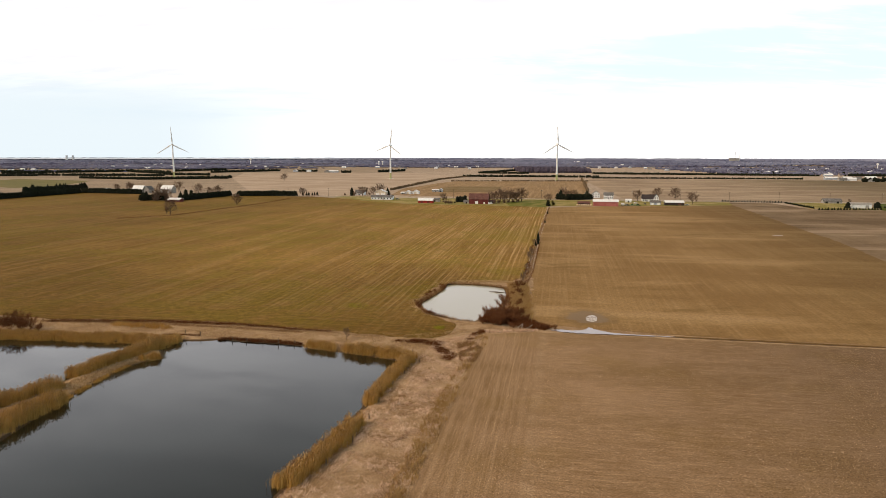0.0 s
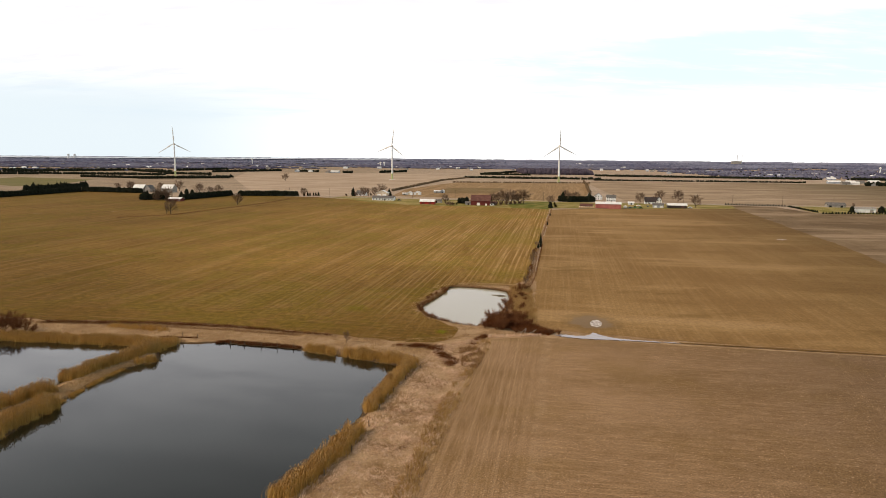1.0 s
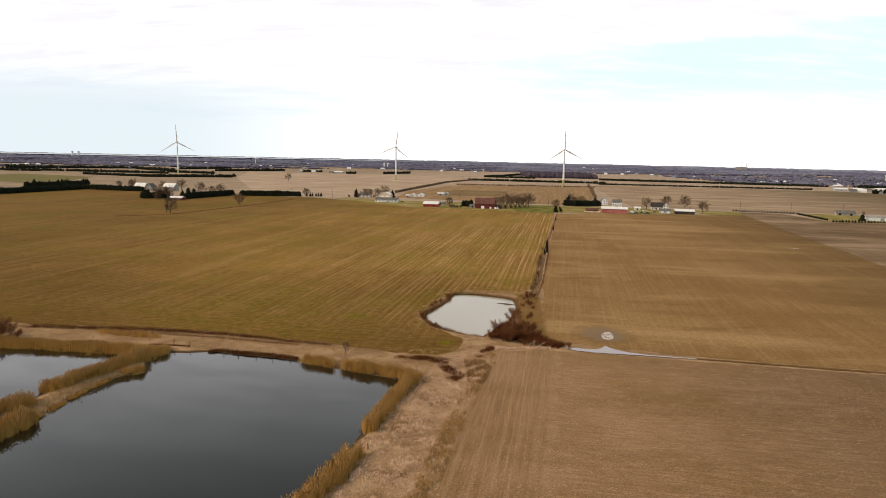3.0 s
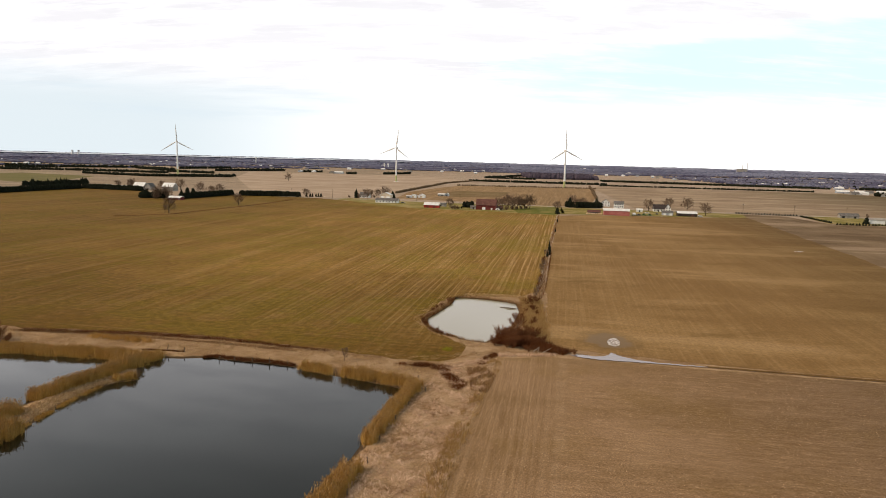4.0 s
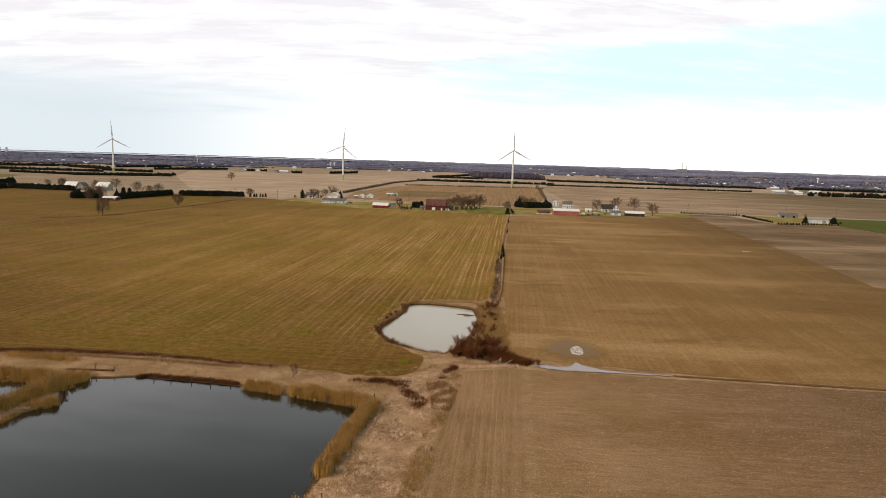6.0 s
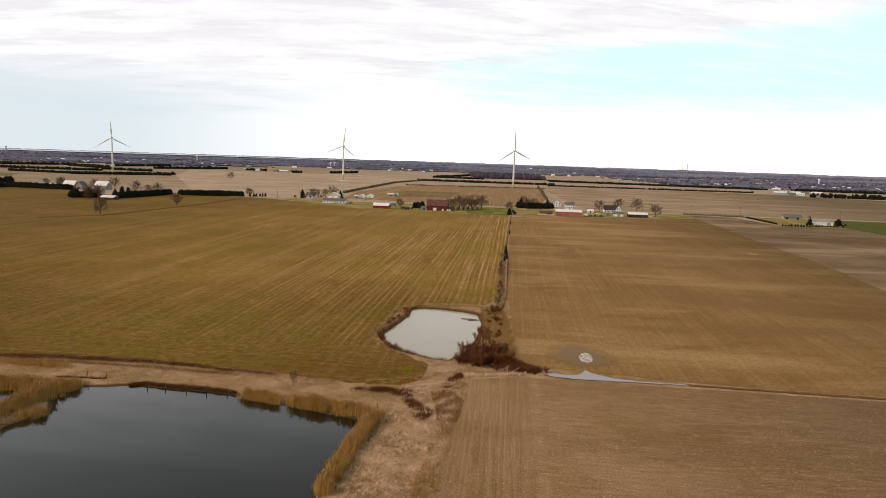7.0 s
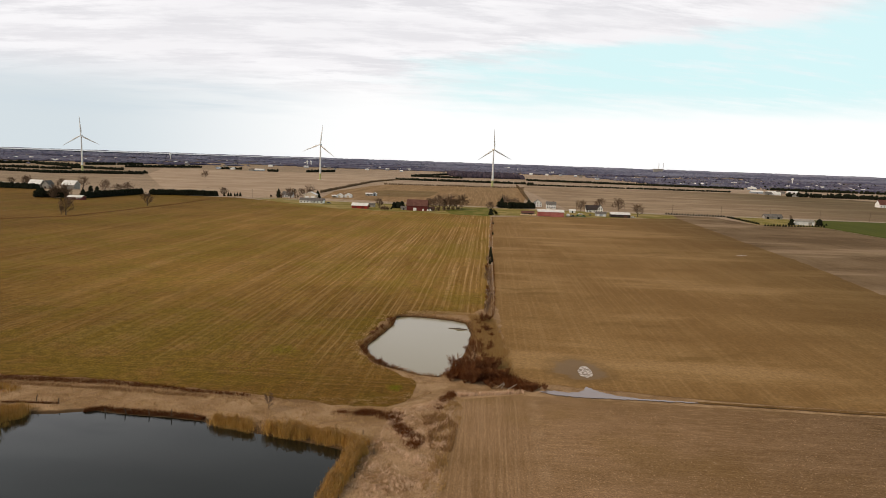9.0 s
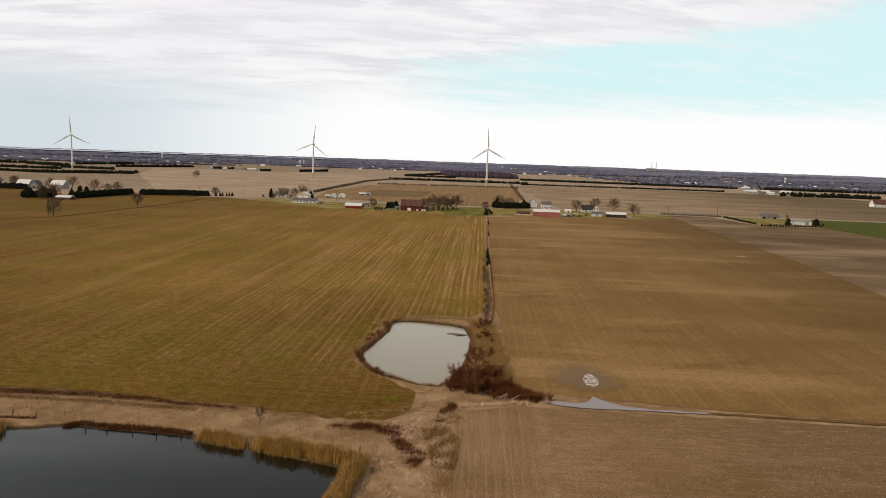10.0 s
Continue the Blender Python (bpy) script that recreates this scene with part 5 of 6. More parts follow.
p = along([(33.5, 262), (39.5, 292), (55.5, 395)], 0.7, 8, rng)
blade_stuff("hedge_brush", p, rng.uniform(0.3, 1.0, len(p)), 0.07, 0.25, M_BRAMBLE, "dark low scrub on the field boundary", "brush", 53)


# ragged margins where the crop thins out into grass
p = along([(-136, 206), (-118, 200.5), (-100, 200.5), (-79, 197.2), (-62, 194.8), (-43, 190.3), (-23, 185.4), (-3, 184), (5, 187), (8.5, 192)], 1.8, 12, rng)
p = off_water(p, 1.0)
blade_stuff("margin_grass", p, rng.uniform(0.08, 0.32, len(p)), 0.08, 0.8, M_BROWNSTEM, "thin brown grass along the crop margin", "dry grass", 54)
p = along([(-136, 209), (-118, 203.5), (-100, 203.5), (-79, 200), (-62, 197.6), (-43, 193), (-23, 188), (-5, 186)], 6, 12, rng)
blade_stuff("margin_grass", p, rng.uniform(0.06, 0.22, len(p)), 0.09, 0.8, M_BROWNSTEM, "thin brown stems along the crop margin", "dry grass", 55)


p = along([(-60, 194.4), (-43, 190.2), (-23, 185.4), (-8, 183.5), (-2, 185.5), (4, 188), (7.5, 193), (7, 200), (5, 206), (0, 209), (-4.5, 214), (-8, 225), (-7.5, 236), (-4.6, 248), (0.2, 265), (14.5, 267.5), (27, 265)], 5.0, 16, rng)
p = off_water(p, 0.9)
p = p[ripple_noise(p[:, 0], p[:, 1], 0.45) + 0.7 * ripple_noise(p[:, 0] + 4, p[:, 1], 1.2) + rng.normal(0, 0.35, len(p)) > 0.15]
blade_stuff("margin_grass", p, rng.uniform(0.10, 0.36, len(p)), 0.11, 0.9, M_BANKGRASS, "straw-coloured grass straying into the crop", "dry grass", 56)


p = off_water(along([(6, 268.5), (18, 269), (29.5, 266.5)], 4.0, 26, rng), 0.5)
blade_stuff("margin_grass", p, rng.uniform(0.15, 0.5, len(p)), 0.11, 0.7, M_BANKGRASS, "straw-coloured grass behind the small pond", "dry grass", 58)
for i, (x, y, rx, ry, n) in enumerate(((0.7, 194.0, 1.3, 1.9, 1800), (-27.8, 224.1, 3.4, 4.5, 1600), (-34.9, 207.9, 4.0, 4.0, 500))):
    p = np.stack([x + rx * rng.normal(0, 0.6, n), y + ry * rng.normal(0, 0.6, n)], -1)
    blade_stuff("green_weeds", p, rng.uniform(0.08, 0.25, n), 0.10, 0.7, M_SPROUT, "small bright green patch of weeds in the crop", "weeds", 70 + i)
p = along(DRAIN, 2.6, 3.0, rng)
blade_stuff("drain_grass", p, rng.uniform(0.3, 0.9, len(p)), 0.14, 0.3, M_BRAMBLE, "dark rough grass along the field drain", "dry grass", 57)


# ---- buildings ----
def gable_walls(w, d, hw, hr, across=False):
    """A gabled shell with thick walls; the ridge runs along x, or along y."""
    if across:
        v, f = gable_walls(d, w, hw, hr)
        return [(-y, x, z) for x, y, z in v], f
    v, f = [], []
    for k, inset in ((0, 0.0), (8 + 2, 0.25)):
        x, y = w / 2 - inset, d / 2 - inset
        v += [(-x, -y, -0.2), (x, -y, -0.2), (x, y, -0.2), (-x, y, -0.2), (-x, -y, hw), (x, -y, hw), (x, y, hw), (-x, y, hw), (-x, 0, hw + hr * (1 - 2 * inset / d)), (x, 0, hw + hr * (1 - 2 * inset / d))]
    for k, flip in ((0, False), (10, True)):
        q = [(0, 1, 5, 4), (1, 2, 6, 9, 5), (2, 3, 7, 6), (3, 0, 4, 8, 7)]
        for face in q:
            face = tuple(k + i for i in face)
            f.append(face[::-1] if flip else face)
    return v, f


def gable_roof(w, d, hw, hr, over=0.5, thick=0.18, across=False):
    if across:
        v, f = gable_roof(d, w, hw, hr, over, thick)
        return [(-y, x, z) for x, y, z in v], f
    x, y = w / 2 + over, d / 2 + over
    drop = hr * over / (d / 2)
    v = []
    for dz in (0.03, 0.03 + thick):
        v += [(-x, -y, hw - drop + dz), (x, -y, hw - drop + dz), (x, 0, hw + hr + dz), (-x, 0, hw + hr + dz), (x, y, hw - drop + dz), (-x, y, hw - drop + dz)]
    f = [(3, 2, 1, 0), (5, 4, 2, 3), (6, 7, 8, 9), (9, 8, 10, 11), (0, 1, 7, 6), (4, 5, 11, 10), (1, 2, 8, 7), (2, 4, 10, 8), (3, 0, 6, 9), (5, 3, 9, 11)]
    return v, f


def house(name, label, category, x, y, w, d, hw, hr, wall, roof, turn=-GRID, across=False, windows=0, doors=(), storeys=1, chimney=False, window_mat=None, door_mat=None):
    """A gabled building: walls, roof, windows with frames, doors, chimney. Its front faces -y."""
    e = empty(name, label, category, pose(x, y, float(land_height(x, y)), 0, 0, turn))
    part("wall", mesh_of("wall", *gable_walls(w, d, hw, hr, across), wall), e)
    part("roof", mesh_of("roof", *gable_roof(w, d, hw, hr, across=across), roof), e)
    front = -d / 2
    for s in range(storeys):
        zc = 1.6 + s * 2.7
        if zc + 0.7 > hw + (hr * 0.5 if across else 0.2):
            break
        for i in range(windows):
            xc = (i + 0.5) / windows * w - w / 2
            if s == 0 and any(abs(xc - q[0]) < q[1] / 2 + 0.7 for q in doors):
                continue
            win = part("window", box_mesh("window_frame", M_WHITE, (xc - 0.62, xc + 0.62, front - 0.07, front - 0.003, zc - 0.8, zc + 0.8)), e)
            part("pane", box_mesh("pane", window_mat or M_GLASS, (xc - 0.5, xc + 0.5, front - 0.10, front - 0.073, zc - 0.68, zc + 0.68)), win)
    for xc, dw, dh in doors:
        part("door", box_mesh("door", door_mat or M_GLASS, (xc - dw / 2, xc + dw / 2, front - 0.08, front - 0.003, 0.0, dh)), e)
    if chimney:
        part("chimney", box_mesh("chimney", M_RUST, (w * 0.22, w * 0.22 + 0.8, -0.4, 0.4, hw, hw + hr + 1.1)), e)
    return e


house("barn", "big weathered dark red barn with a rust-red roof", "barn", 32.5, 717, 20, 12, 5.2, 5.4, M_DARKRED, M_RUST, windows=0, doors=((-2, 3.2, 3.0), (6, 1.6, 2.2)), door_mat=M_WHITE)
house("lean_to_shed", "small grey shed beside a dark red barn", "shed", 19.5, 719, 6, 5, 2.4, 1.3, M_GREYWALL, M_SHINGLE, doors=((0, 1.2, 2.0),))
house("lean_to_shed", "low grey shed at the end of a dark red barn", "shed", 47, 722, 5, 6, 2.4, 1.3, M_GREYWALL, M_RUST, doors=((0, 1.2, 2.0),))
house("red_shed", "bright red shed with a white metal roof", "shed", -23.5, 723, 15.5, 8, 3.2, 2.3, M_RED, M_STEEL, doors=((-4, 2.6, 2.5), (3, 2.6, 2.5)), door_mat=M_DARKRED)
house("grey_shed", "low grey metal shed behind a red shed", "shed", -15, 748, 11, 7, 2.8, 1.0, M_GREYWALL, M_SHINGLE, doors=((0, 2.4, 2.2),))
house("ranch_house", "long white single-storey house with a grey roof", "house", -76, 782, 25, 9, 2.9, 2.3, M_WHITE, M_SHINGLE, windows=7, doors=((2, 1.0, 2.05),), chimney=True)
house("garage", "tan two-storey garage with a pale gable", "garage", -85, 857, 14, 10, 4.8, 3.0, M_TAN, M_STEEL, windows=0, doors=((-3.4, 4.6, 3.2), (3.4, 4.6, 3.2)), across=True, door_mat=M_WHITE)
house("house", "small grey house among bare trees", "house", -113, 870, 12, 9, 3.2, 3.4, M_WHITE, M_SHINGLE, windows=4, doors=((0, 1.0, 2.05),))
house("shed", "small white gabled shed", "shed", -53.5, 894, 7.5, 7, 2.9, 1.9, M_WHITE, M_STEEL, across=True, doors=((0, 2.6, 2.5),), door_mat=M_TAN)
house("shed", "white gabled shed with a pale roof", "shed", -43.5, 898, 8.5, 7, 3.1, 2.1, M_WHITE, M_STEEL, across=True, doors=((0, 2.8, 2.6),), door_mat=M_TAN)
house("shed", "low pale lean-to shed", "shed", -60, 891, 5, 5, 2.2, 0.9, M_GREYWALL, M_STEEL, doors=((0, 1.2, 2.0),))
house("trailer_home", "long pale trailer home with a blue-grey end", "trailer", -19, 950, 9, 5, 2.7, 1.1, M_GREYWALL, M_STEEL, windows=5, doors=((0, 1.0, 2.05),))
house("shed", "blue-grey shed at the edge of a field", "shed", -11.5, 952, 5, 5, 3.0, 1.7, M_BLUE, M_STEEL, across=True, doors=((0, 1.4, 2.1),))
house("long_barn", "long faded red barn with a white metal roof", "barn", 159.0, 690, 24.5, 9, 4.6, 1.9, M_PINK, M_STEEL, doors=((-8, 3, 3), (3, 1.4, 2.2), (8, 1.4, 2.2)), door_mat=M_PINK, windows=0)
house("farmhouse", "white two-storey farmhouse with a grey roof", "house", 187.5, 803, 10.5, 8, 5.0, 2.6, M_WHITE, M_SHINGLE, windows=5, storeys=2, doors=((0, 1.0, 2.05),), chimney=True)
house("farmhouse_wing", "white gabled house with a grey roof", "house", 178, 828, 9, 8, 4.8, 3.2, M_WHITE, M_SHINGLE, windows=3, storeys=2, across=True)
house("dark_roof_house", "white house with a steep dark roof", "house", 221, 760, 12, 8, 3.2, 4.4, M_WHITE, M_DARKROOF, windows=5, doors=((-1, 1.0, 2.05),), chimney=True)
house("dark_roof_house_wing", "dark gabled house with white trim", "house", 229.5, 758, 5.5, 9, 4.6, 3.6, M_WHITE, M_DARKROOF, windows=2, storeys=2, across=True)
house("grey_garage", "blue-grey metal garage beside a pole barn", "garage", 214, 707, 10, 7, 2.8, 1.6, M_BLUE, M_SHINGLE, doors=((-3, 2.8, 2.4), (3, 2.8, 2.4)), door_mat=M_WHITE)
house("pole_barn", "dark open-fronted barn with a white metal roof", "barn", 231, 700, 18.5, 8, 3.2, 1.8, M_DARKWALL, M_STEEL, doors=((5, 2.4, 2.4),), door_mat=M_RUST)
house("small_shed", "small white garden shed", "shed", 196, 745, 6, 4, 2.3, 1.2, M_WHITE, M_STEEL, doors=((0, 1.2, 1.9),))
house("brown_shed", "low brown shed with a rusty roof", "shed", 139, 700, 12, 6, 2.2, 1.6, M_DARKWALL, M_RUST, doors=((2, 2.0, 1.8),))
house("long_shed", "long low weathered grey shed", "shed", 411, 737, 18, 8, 2.5, 2.6, M_GREYWALL, M_SHINGLE, windows=0, doors=((-6, 2.4, 2.2), (5, 2.4, 2.2)))
house("pale_barn", "pale grey metal barn behind a row of small evergreens", "barn", 400.5, 668, 18, 10, 4.0, 1.4, M_STEEL, M_GREYWALL, doors=((5, 3.2, 3.2),), door_mat=M_GREYWALL)
house("big_barn", "tall pale barn with a white roof behind a windbreak", "barn", -374, 905, 15.5, 12, 5.6, 4.6, M_GREYWALL, M_STEEL, doors=((-3, 3.5, 3.5),), door_mat=M_DARKWALL)
house("weathered_barn", "grey weathered barn with patched white roof", "barn", -414, 908, 15, 11, 5.0, 4.8, M_GREYWALL, M_STEEL, doors=((2, 3.2, 3.2),), door_mat=M_DARKWALL)
house("weathered_barn", "grey gabled barn end beside a white-roofed barn", "barn", -400, 905, 8, 11, 5.2, 4.2, M_GREYWALL, M_SHINGLE, across=True, doors=((0, 2.4, 2.6),), door_mat=M_DARKWALL)
house("low_shed", "long low pale shed behind evergreens", "shed", -440, 912, 17, 7, 2.8, 2.2, M_GREYWALL, M_STEEL, windows=5)
house("low_shed", "long low pale shed behind evergreens", "shed", -470, 932, 12, 7, 2.8, 2.0, M_GREYWALL, M_STEEL, windows=3)
house("red_cottage", "low red house with a pale roof behind a bare tree", "house", -295.5, 735, 14, 8, 2.6, 1.6, M_DARKRED, M_STEEL, windows=5, doors=((0, 1.0, 2.05),))
house("white_shed", "small white gabled shed by the evergreens", "shed", -291, 800, 6, 6, 2.4, 2.2, M_WHITE, M_STEEL, across=True, doors=((0, 1.6, 2.0),))
house("brick_house", "red brick house with a rusty roof", "house", 775, 1040, 24, 14, 5.0, 7.0, M_WHITE, M_RUST, windows=5, doors=((0, 1.2, 2.1),))

# far houses and sheds, each a small gabled building
FAR_AT = [(-1389, 2206, 24, 0), (-1354, 2209, 15, 2), (-1312, 3026, 22, 0), (-872, 2786, 60, 1), (-800, 2792, 40, 2), (-759, 2797, 26, 0), (74, 2884, 26, 0), (110, 2888, 16, 0), (779, 4300, 60, 0), (763, 3864, 75, 0),
          (672, 2815, 30, 0), (466, 2564, 14, 0), (861, 1957, 34, 0), (900, 1975, 18, 1), (957, 2027, 26, 2), (1000, 2030, 22, 1), (955, 1748, 20, 2), (823, 1493, 26, 2), (809, 1425, 15, 1), (822, 1428, 30, 0),
          (862, 1500, 18, 2), (880, 1496, 16, 1), (930, 1530, 22, 0), (830, 1365, 14, 1), (-480, 2120, 22, 2), (-440, 2122, 14, 0), (-370, 2040, 20, 1), (-350, 2044, 26, 2), (1100, 1890, 24, 1), (1040, 1905, 18, 0),
          (-1120, 2500, 20, 0), (-990, 2560, 24, 2), (-560, 2680, 30, 1), (-430, 2740, 26, 0), (-300, 2790, 30, 2), (-60, 2700, 22, 0), (20, 2750, 18, 1), (600, 2790, 22, 0), (520, 2740, 16, 0)]
rf = random.Random(9)
for i in range(90):
    a = radians(rf.uniform(-40, 44))
    r = rf.uniform(2450, 3700)
    FAR_AT.append((r * math.sin(a), r * math.cos(a), rf.uniform(10, 26), rf.choice((0, 1, 1, 1, 2))))
for i in range(26):
    FAR_AT.append((rf.uniform(900, 1700), rf.uniform(1900, 2450), rf.uniform(10, 20), rf.randrange(3)))
FAR_WALL, FAR_ROOF = (M_WHITE, M_GREYWALL, M_BLUE), (M_STEEL, M_SHINGLE, M_STEEL)
LOOK = ("distant white house with a pale roof", "distant grey house with a dark roof", "distant blue-grey shed with a pale roof")
for x, y, w, n in FAR_AT:
    w, lift = (w * 0.55, 1.0) if math.hypot(x, y) > 2600 else (w, 0.0)
    house("far_house", LOOK[n], "house", x, y, w, min(w, 12), 3.6 + lift, 2.8, FAR_WALL[n], FAR_ROOF[n], turn=rf.choice((-GRID, 90 - GRID)), doors=((0, 1.2, 2.1),), windows=0)


# ---- wind turbines ----
def turbine(x, y, hub, spin, label, face=0.0):
    z = float(land_height(x, y))
    e = empty("wind_turbine", label, "wind turbine", pose(x, y, z, 0, 0, face), "wind turbines beyond the farms")
    bm = bmesh.new()
    rings = []
    for k in range(9):
        h = 13 + (hub - 14.5) * k / 8
        r = 2.15 - 1.0 * (h / hub)
        rings.append([bm.verts.new((math.cos(2 * math.pi * i / 20) * r, math.sin(2 * math.pi * i / 20) * r, h)) for i in range(20)])
    for a, b in zip(rings, rings[1:]):
        for i in range(20):
            bm.faces.new((a[i], a[(i + 1) % 20], b[(i + 1) % 20], b[i])).smooth = True
    part("tower", bm_mesh("tower", bm, M_TURBINE), e)
    v, f = [], []
    tube_into(v, f, (0, 0, 0.3), (0, 0, 13), 2.3, 1.98, 20)
    part("tower_foot", mesh_of("tower_foot", v, f, M_BASE), e, "yellow-green painted tower foot")
    v, f = [], []
    tube_into(v, f, (0, 0, -0.3), (0, 0, 0.3), 7.0, 6.4, 20, True)
    part("foundation", mesh_of("foundation", v, f, M_CONCRETE), e)
    bm = bmesh.new()
    bmesh.ops.create_cube(bm, size=1)
    bmesh.ops.scale(bm, vec=(3.4, 9.5, 3.6), verts=bm.verts)
    bmesh.ops.translate(bm, vec=(0, 1.6, hub), verts=bm.verts)
    bmesh.ops.bevel(bm, geom=bm.edges[:], offset=0.7, segments=3, affect="EDGES")
    part("nacelle", bm_mesh("nacelle", bm, M_TURBINE), e)
    bm = bmesh.new()
    bmesh.ops.create_uvsphere(bm, u_segments=16, v_segments=10, radius=1.7)
    bmesh.ops.translate(bm, vec=(0, -4.2, hub), verts=bm.verts)
    hub_ob = part("hub", bm_mesh("hub", bm, M_TURBINE), e)
    for b in range(3):
        v, f = [], []
        n = 12
        for i in range(n + 1):
            k = i / n
            r = 1.4 + (40.0 - 1.4) * k
            chord = 3.1 * (0.5 + 2.6 * k if k < 0.2 else 1.02 - 0.86 * (k - 0.2) / 0.8)
            thick = 0.9 * (1 - k) ** 1.1 + 0.10
            twist = radians(16 * (1 - k) ** 2)
            for q in range(8):
                t = 2 * math.pi * q / 8
                cx, cy = math.cos(t) * chord / 2 + chord * 0.15, math.sin(t) * thick / 2
                v.append((cx * math.cos(twist) - cy * math.sin(twist), cx * math.sin(twist) + cy * math.cos(twist), r))
        for i in range(n):
            for q in range(8):
                f.append((i * 8 + q, i * 8 + (q + 1) % 8, i * 8 + 8 + (q + 1) % 8, i * 8 + 8 + q))
        f.append(tuple(range(n * 8, n * 8 + 8)))
        ob = part("blade", mesh_of("blade", v, f, M_TURBINE), e)
        ob.matrix_basis = pose(0, -4.2, hub, 0, spin + 120 * b, 0)
        for poly in ob.data.polygons:
            poly.use_smooth = True
    return e


turbine(-625, 1541, 74, -3, "white three-bladed wind turbine with a greenish foot", 12)
turbine(-130, 1486, 72, 8, "white three-bladed wind turbine standing in a tan field", -12)
turbine(214.5, 1385, 73, -3, "white three-bladed wind turbine behind a hedgerow", 8)


# ---- the horizon ----
def stack(x, y, height, radius, label, waist=1.0):
    e = empty("chimney_stack" if waist == 1.0 else "cooling_tower", label, "chimney" if waist == 1.0 else "cooling tower", pose(x, y, float(land_height(x, y))))
    v, f = [], []
    n = 8
    for i in range(n):
        a, b = i / n, (i + 1) / n
        ra = radius * (1 - (1 - waist) * math.sin(math.pi * min(a * 0.72, 1)) if waist < 1 else 1 - 0.35 * a)
        rb = radius * (1 - (1 - waist) * math.sin(math.pi * min(b * 0.72, 1)) if waist < 1 else 1 - 0.35 * b)
        tube_into(v, f, (0, 0, height * a), (0, 0, height * b), ra, rb, 16)
    part("shell", mesh_of("shell", v, f, M_CONCRETE), e)
    v, f = [], []
    tube_into(v, f, (0, 0, height), (0, 0, height + 1.2), radius * (0.72 if waist == 1 else waist * 1.12), radius * (0.72 if waist == 1 else waist * 1.12), 16, True)
    part("rim", mesh_of("rim", v, f, M_GREYWALL), e)


def bearing(px, r):
    """A far place by its bearing in degrees from +y."""
    return r * math.sin(radians(px)), r * math.cos(radians(px))


for b in (22.25, 22.58):
    stack(*bearing(b, 4700), 62, 2.6, "tall thin power station chimney on the horizon")
x, y = bearing(22.2, 4690)
house("power_station", "pale power station block on the horizon", "power station", x, y, 56, 20, 24, 1, M_GREYWALL, M_GREYWALL, windows=0, doors=((0, 6, 6),))
for b in (-29.42, -29.02):
    stack(*bearing(b, 4700), 33, 9, "pale cooling tower on the horizon", 0.62)
# the last two are a pair of silos, built like the water towers
for b, r, h in ((-16.35, 3400, 36), (31.6, 3100, 24), (-6.05, 3300, 22), (-5.75, 3300, 22)):
    x, y = bearing(b, r)
    e = empty("tower_or_silo", "pale water tower or silo above distant woods", "water tower", pose(x, y, float(land_height(x, y))))
    v, f = [], []
    tube_into(v, f, (0, 0, 0), (0, 0, h * 0.7), 2.2, 2.0, 12)
    part("column", mesh_of("column", v, f, M_STEEL), e)
    v, f = [], []
    tube_into(v, f, (0, 0, h * 0.68), (0, 0, h * 0.76), 2.2, 4.6, 16)
    tube_into(v, f, (0, 0, h * 0.76), (0, 0, h * 0.92), 4.6, 4.6, 16)
    tube_into(v, f, (0, 0, h * 0.92), (0, 0, h), 4.6, 1.6, 16, True)
    part("tank", mesh_of("tank", v, f, M_STEEL), e)

# the great lake along the horizon, with a low shore beyond
def horizon_strip(name, b0, b1, r0, z0, r1, z1, mat, label, category, rough=0.0, taper=1e9):
    rng = random.Random(3)
    n = 420
    v, f = [], []
    for i in range(n + 1):
        b = b0 + (b1 - b0) * i / n
        k = rng.uniform(-rough, rough) + rough * math.sin(b * 1.7) * math.sin(b * 0.61 + 1)
        x0, y0 = bearing(b, r0)
        x1, y1 = bearing(b, r1)
        v += [(x0, y0, z0), (x1, y1, z0 + (z1 - z0) * min(1.0, (n - i) / n * taper) + k)]
    for i in range(n):
        f.append((2 * i, 2 * i + 2, 2 * i + 3, 2 * i + 1))
    tagged(new(name, mesh_of(name, v, f, mat)), label, category, kind="structure")


horizon_strip("water", -46, -4, 4700, 26.0, 4900, 31.6, M_LAKE, "pale lake along the horizon", "lake", 0.0, 3.0)
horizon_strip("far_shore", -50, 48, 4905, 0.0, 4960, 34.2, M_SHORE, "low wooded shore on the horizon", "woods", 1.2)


# ---- small things ----
def post(x, y, h, lean, turn):
    """A weathered stake with a chamfered top."""
    bm = bmesh.new()
    bmesh.ops.create_cone(bm, cap_ends=True, segments=7, radius1=0.11, radius2=0.085, depth=h)
    bmesh.ops.translate(bm, vec=(0, 0, h / 2 - 0.35), verts=bm.verts)
    top = [e for e in bm.edges if all(v.co.z > h / 2 for v in e.verts)]
    bmesh.ops.bevel(bm, geom=top, offset=0.03, segments=1, affect="EDGES")
    ob = new("fence_post", bm_mesh("fence_post", bm, M_POST))
    ob.matrix_world = pose(x, y, float(land_height(x, y)), lean, 0, turn)
    tagged(ob, "weathered wooden fence post at the pond's edge", "fence post", "old fence along the pond")


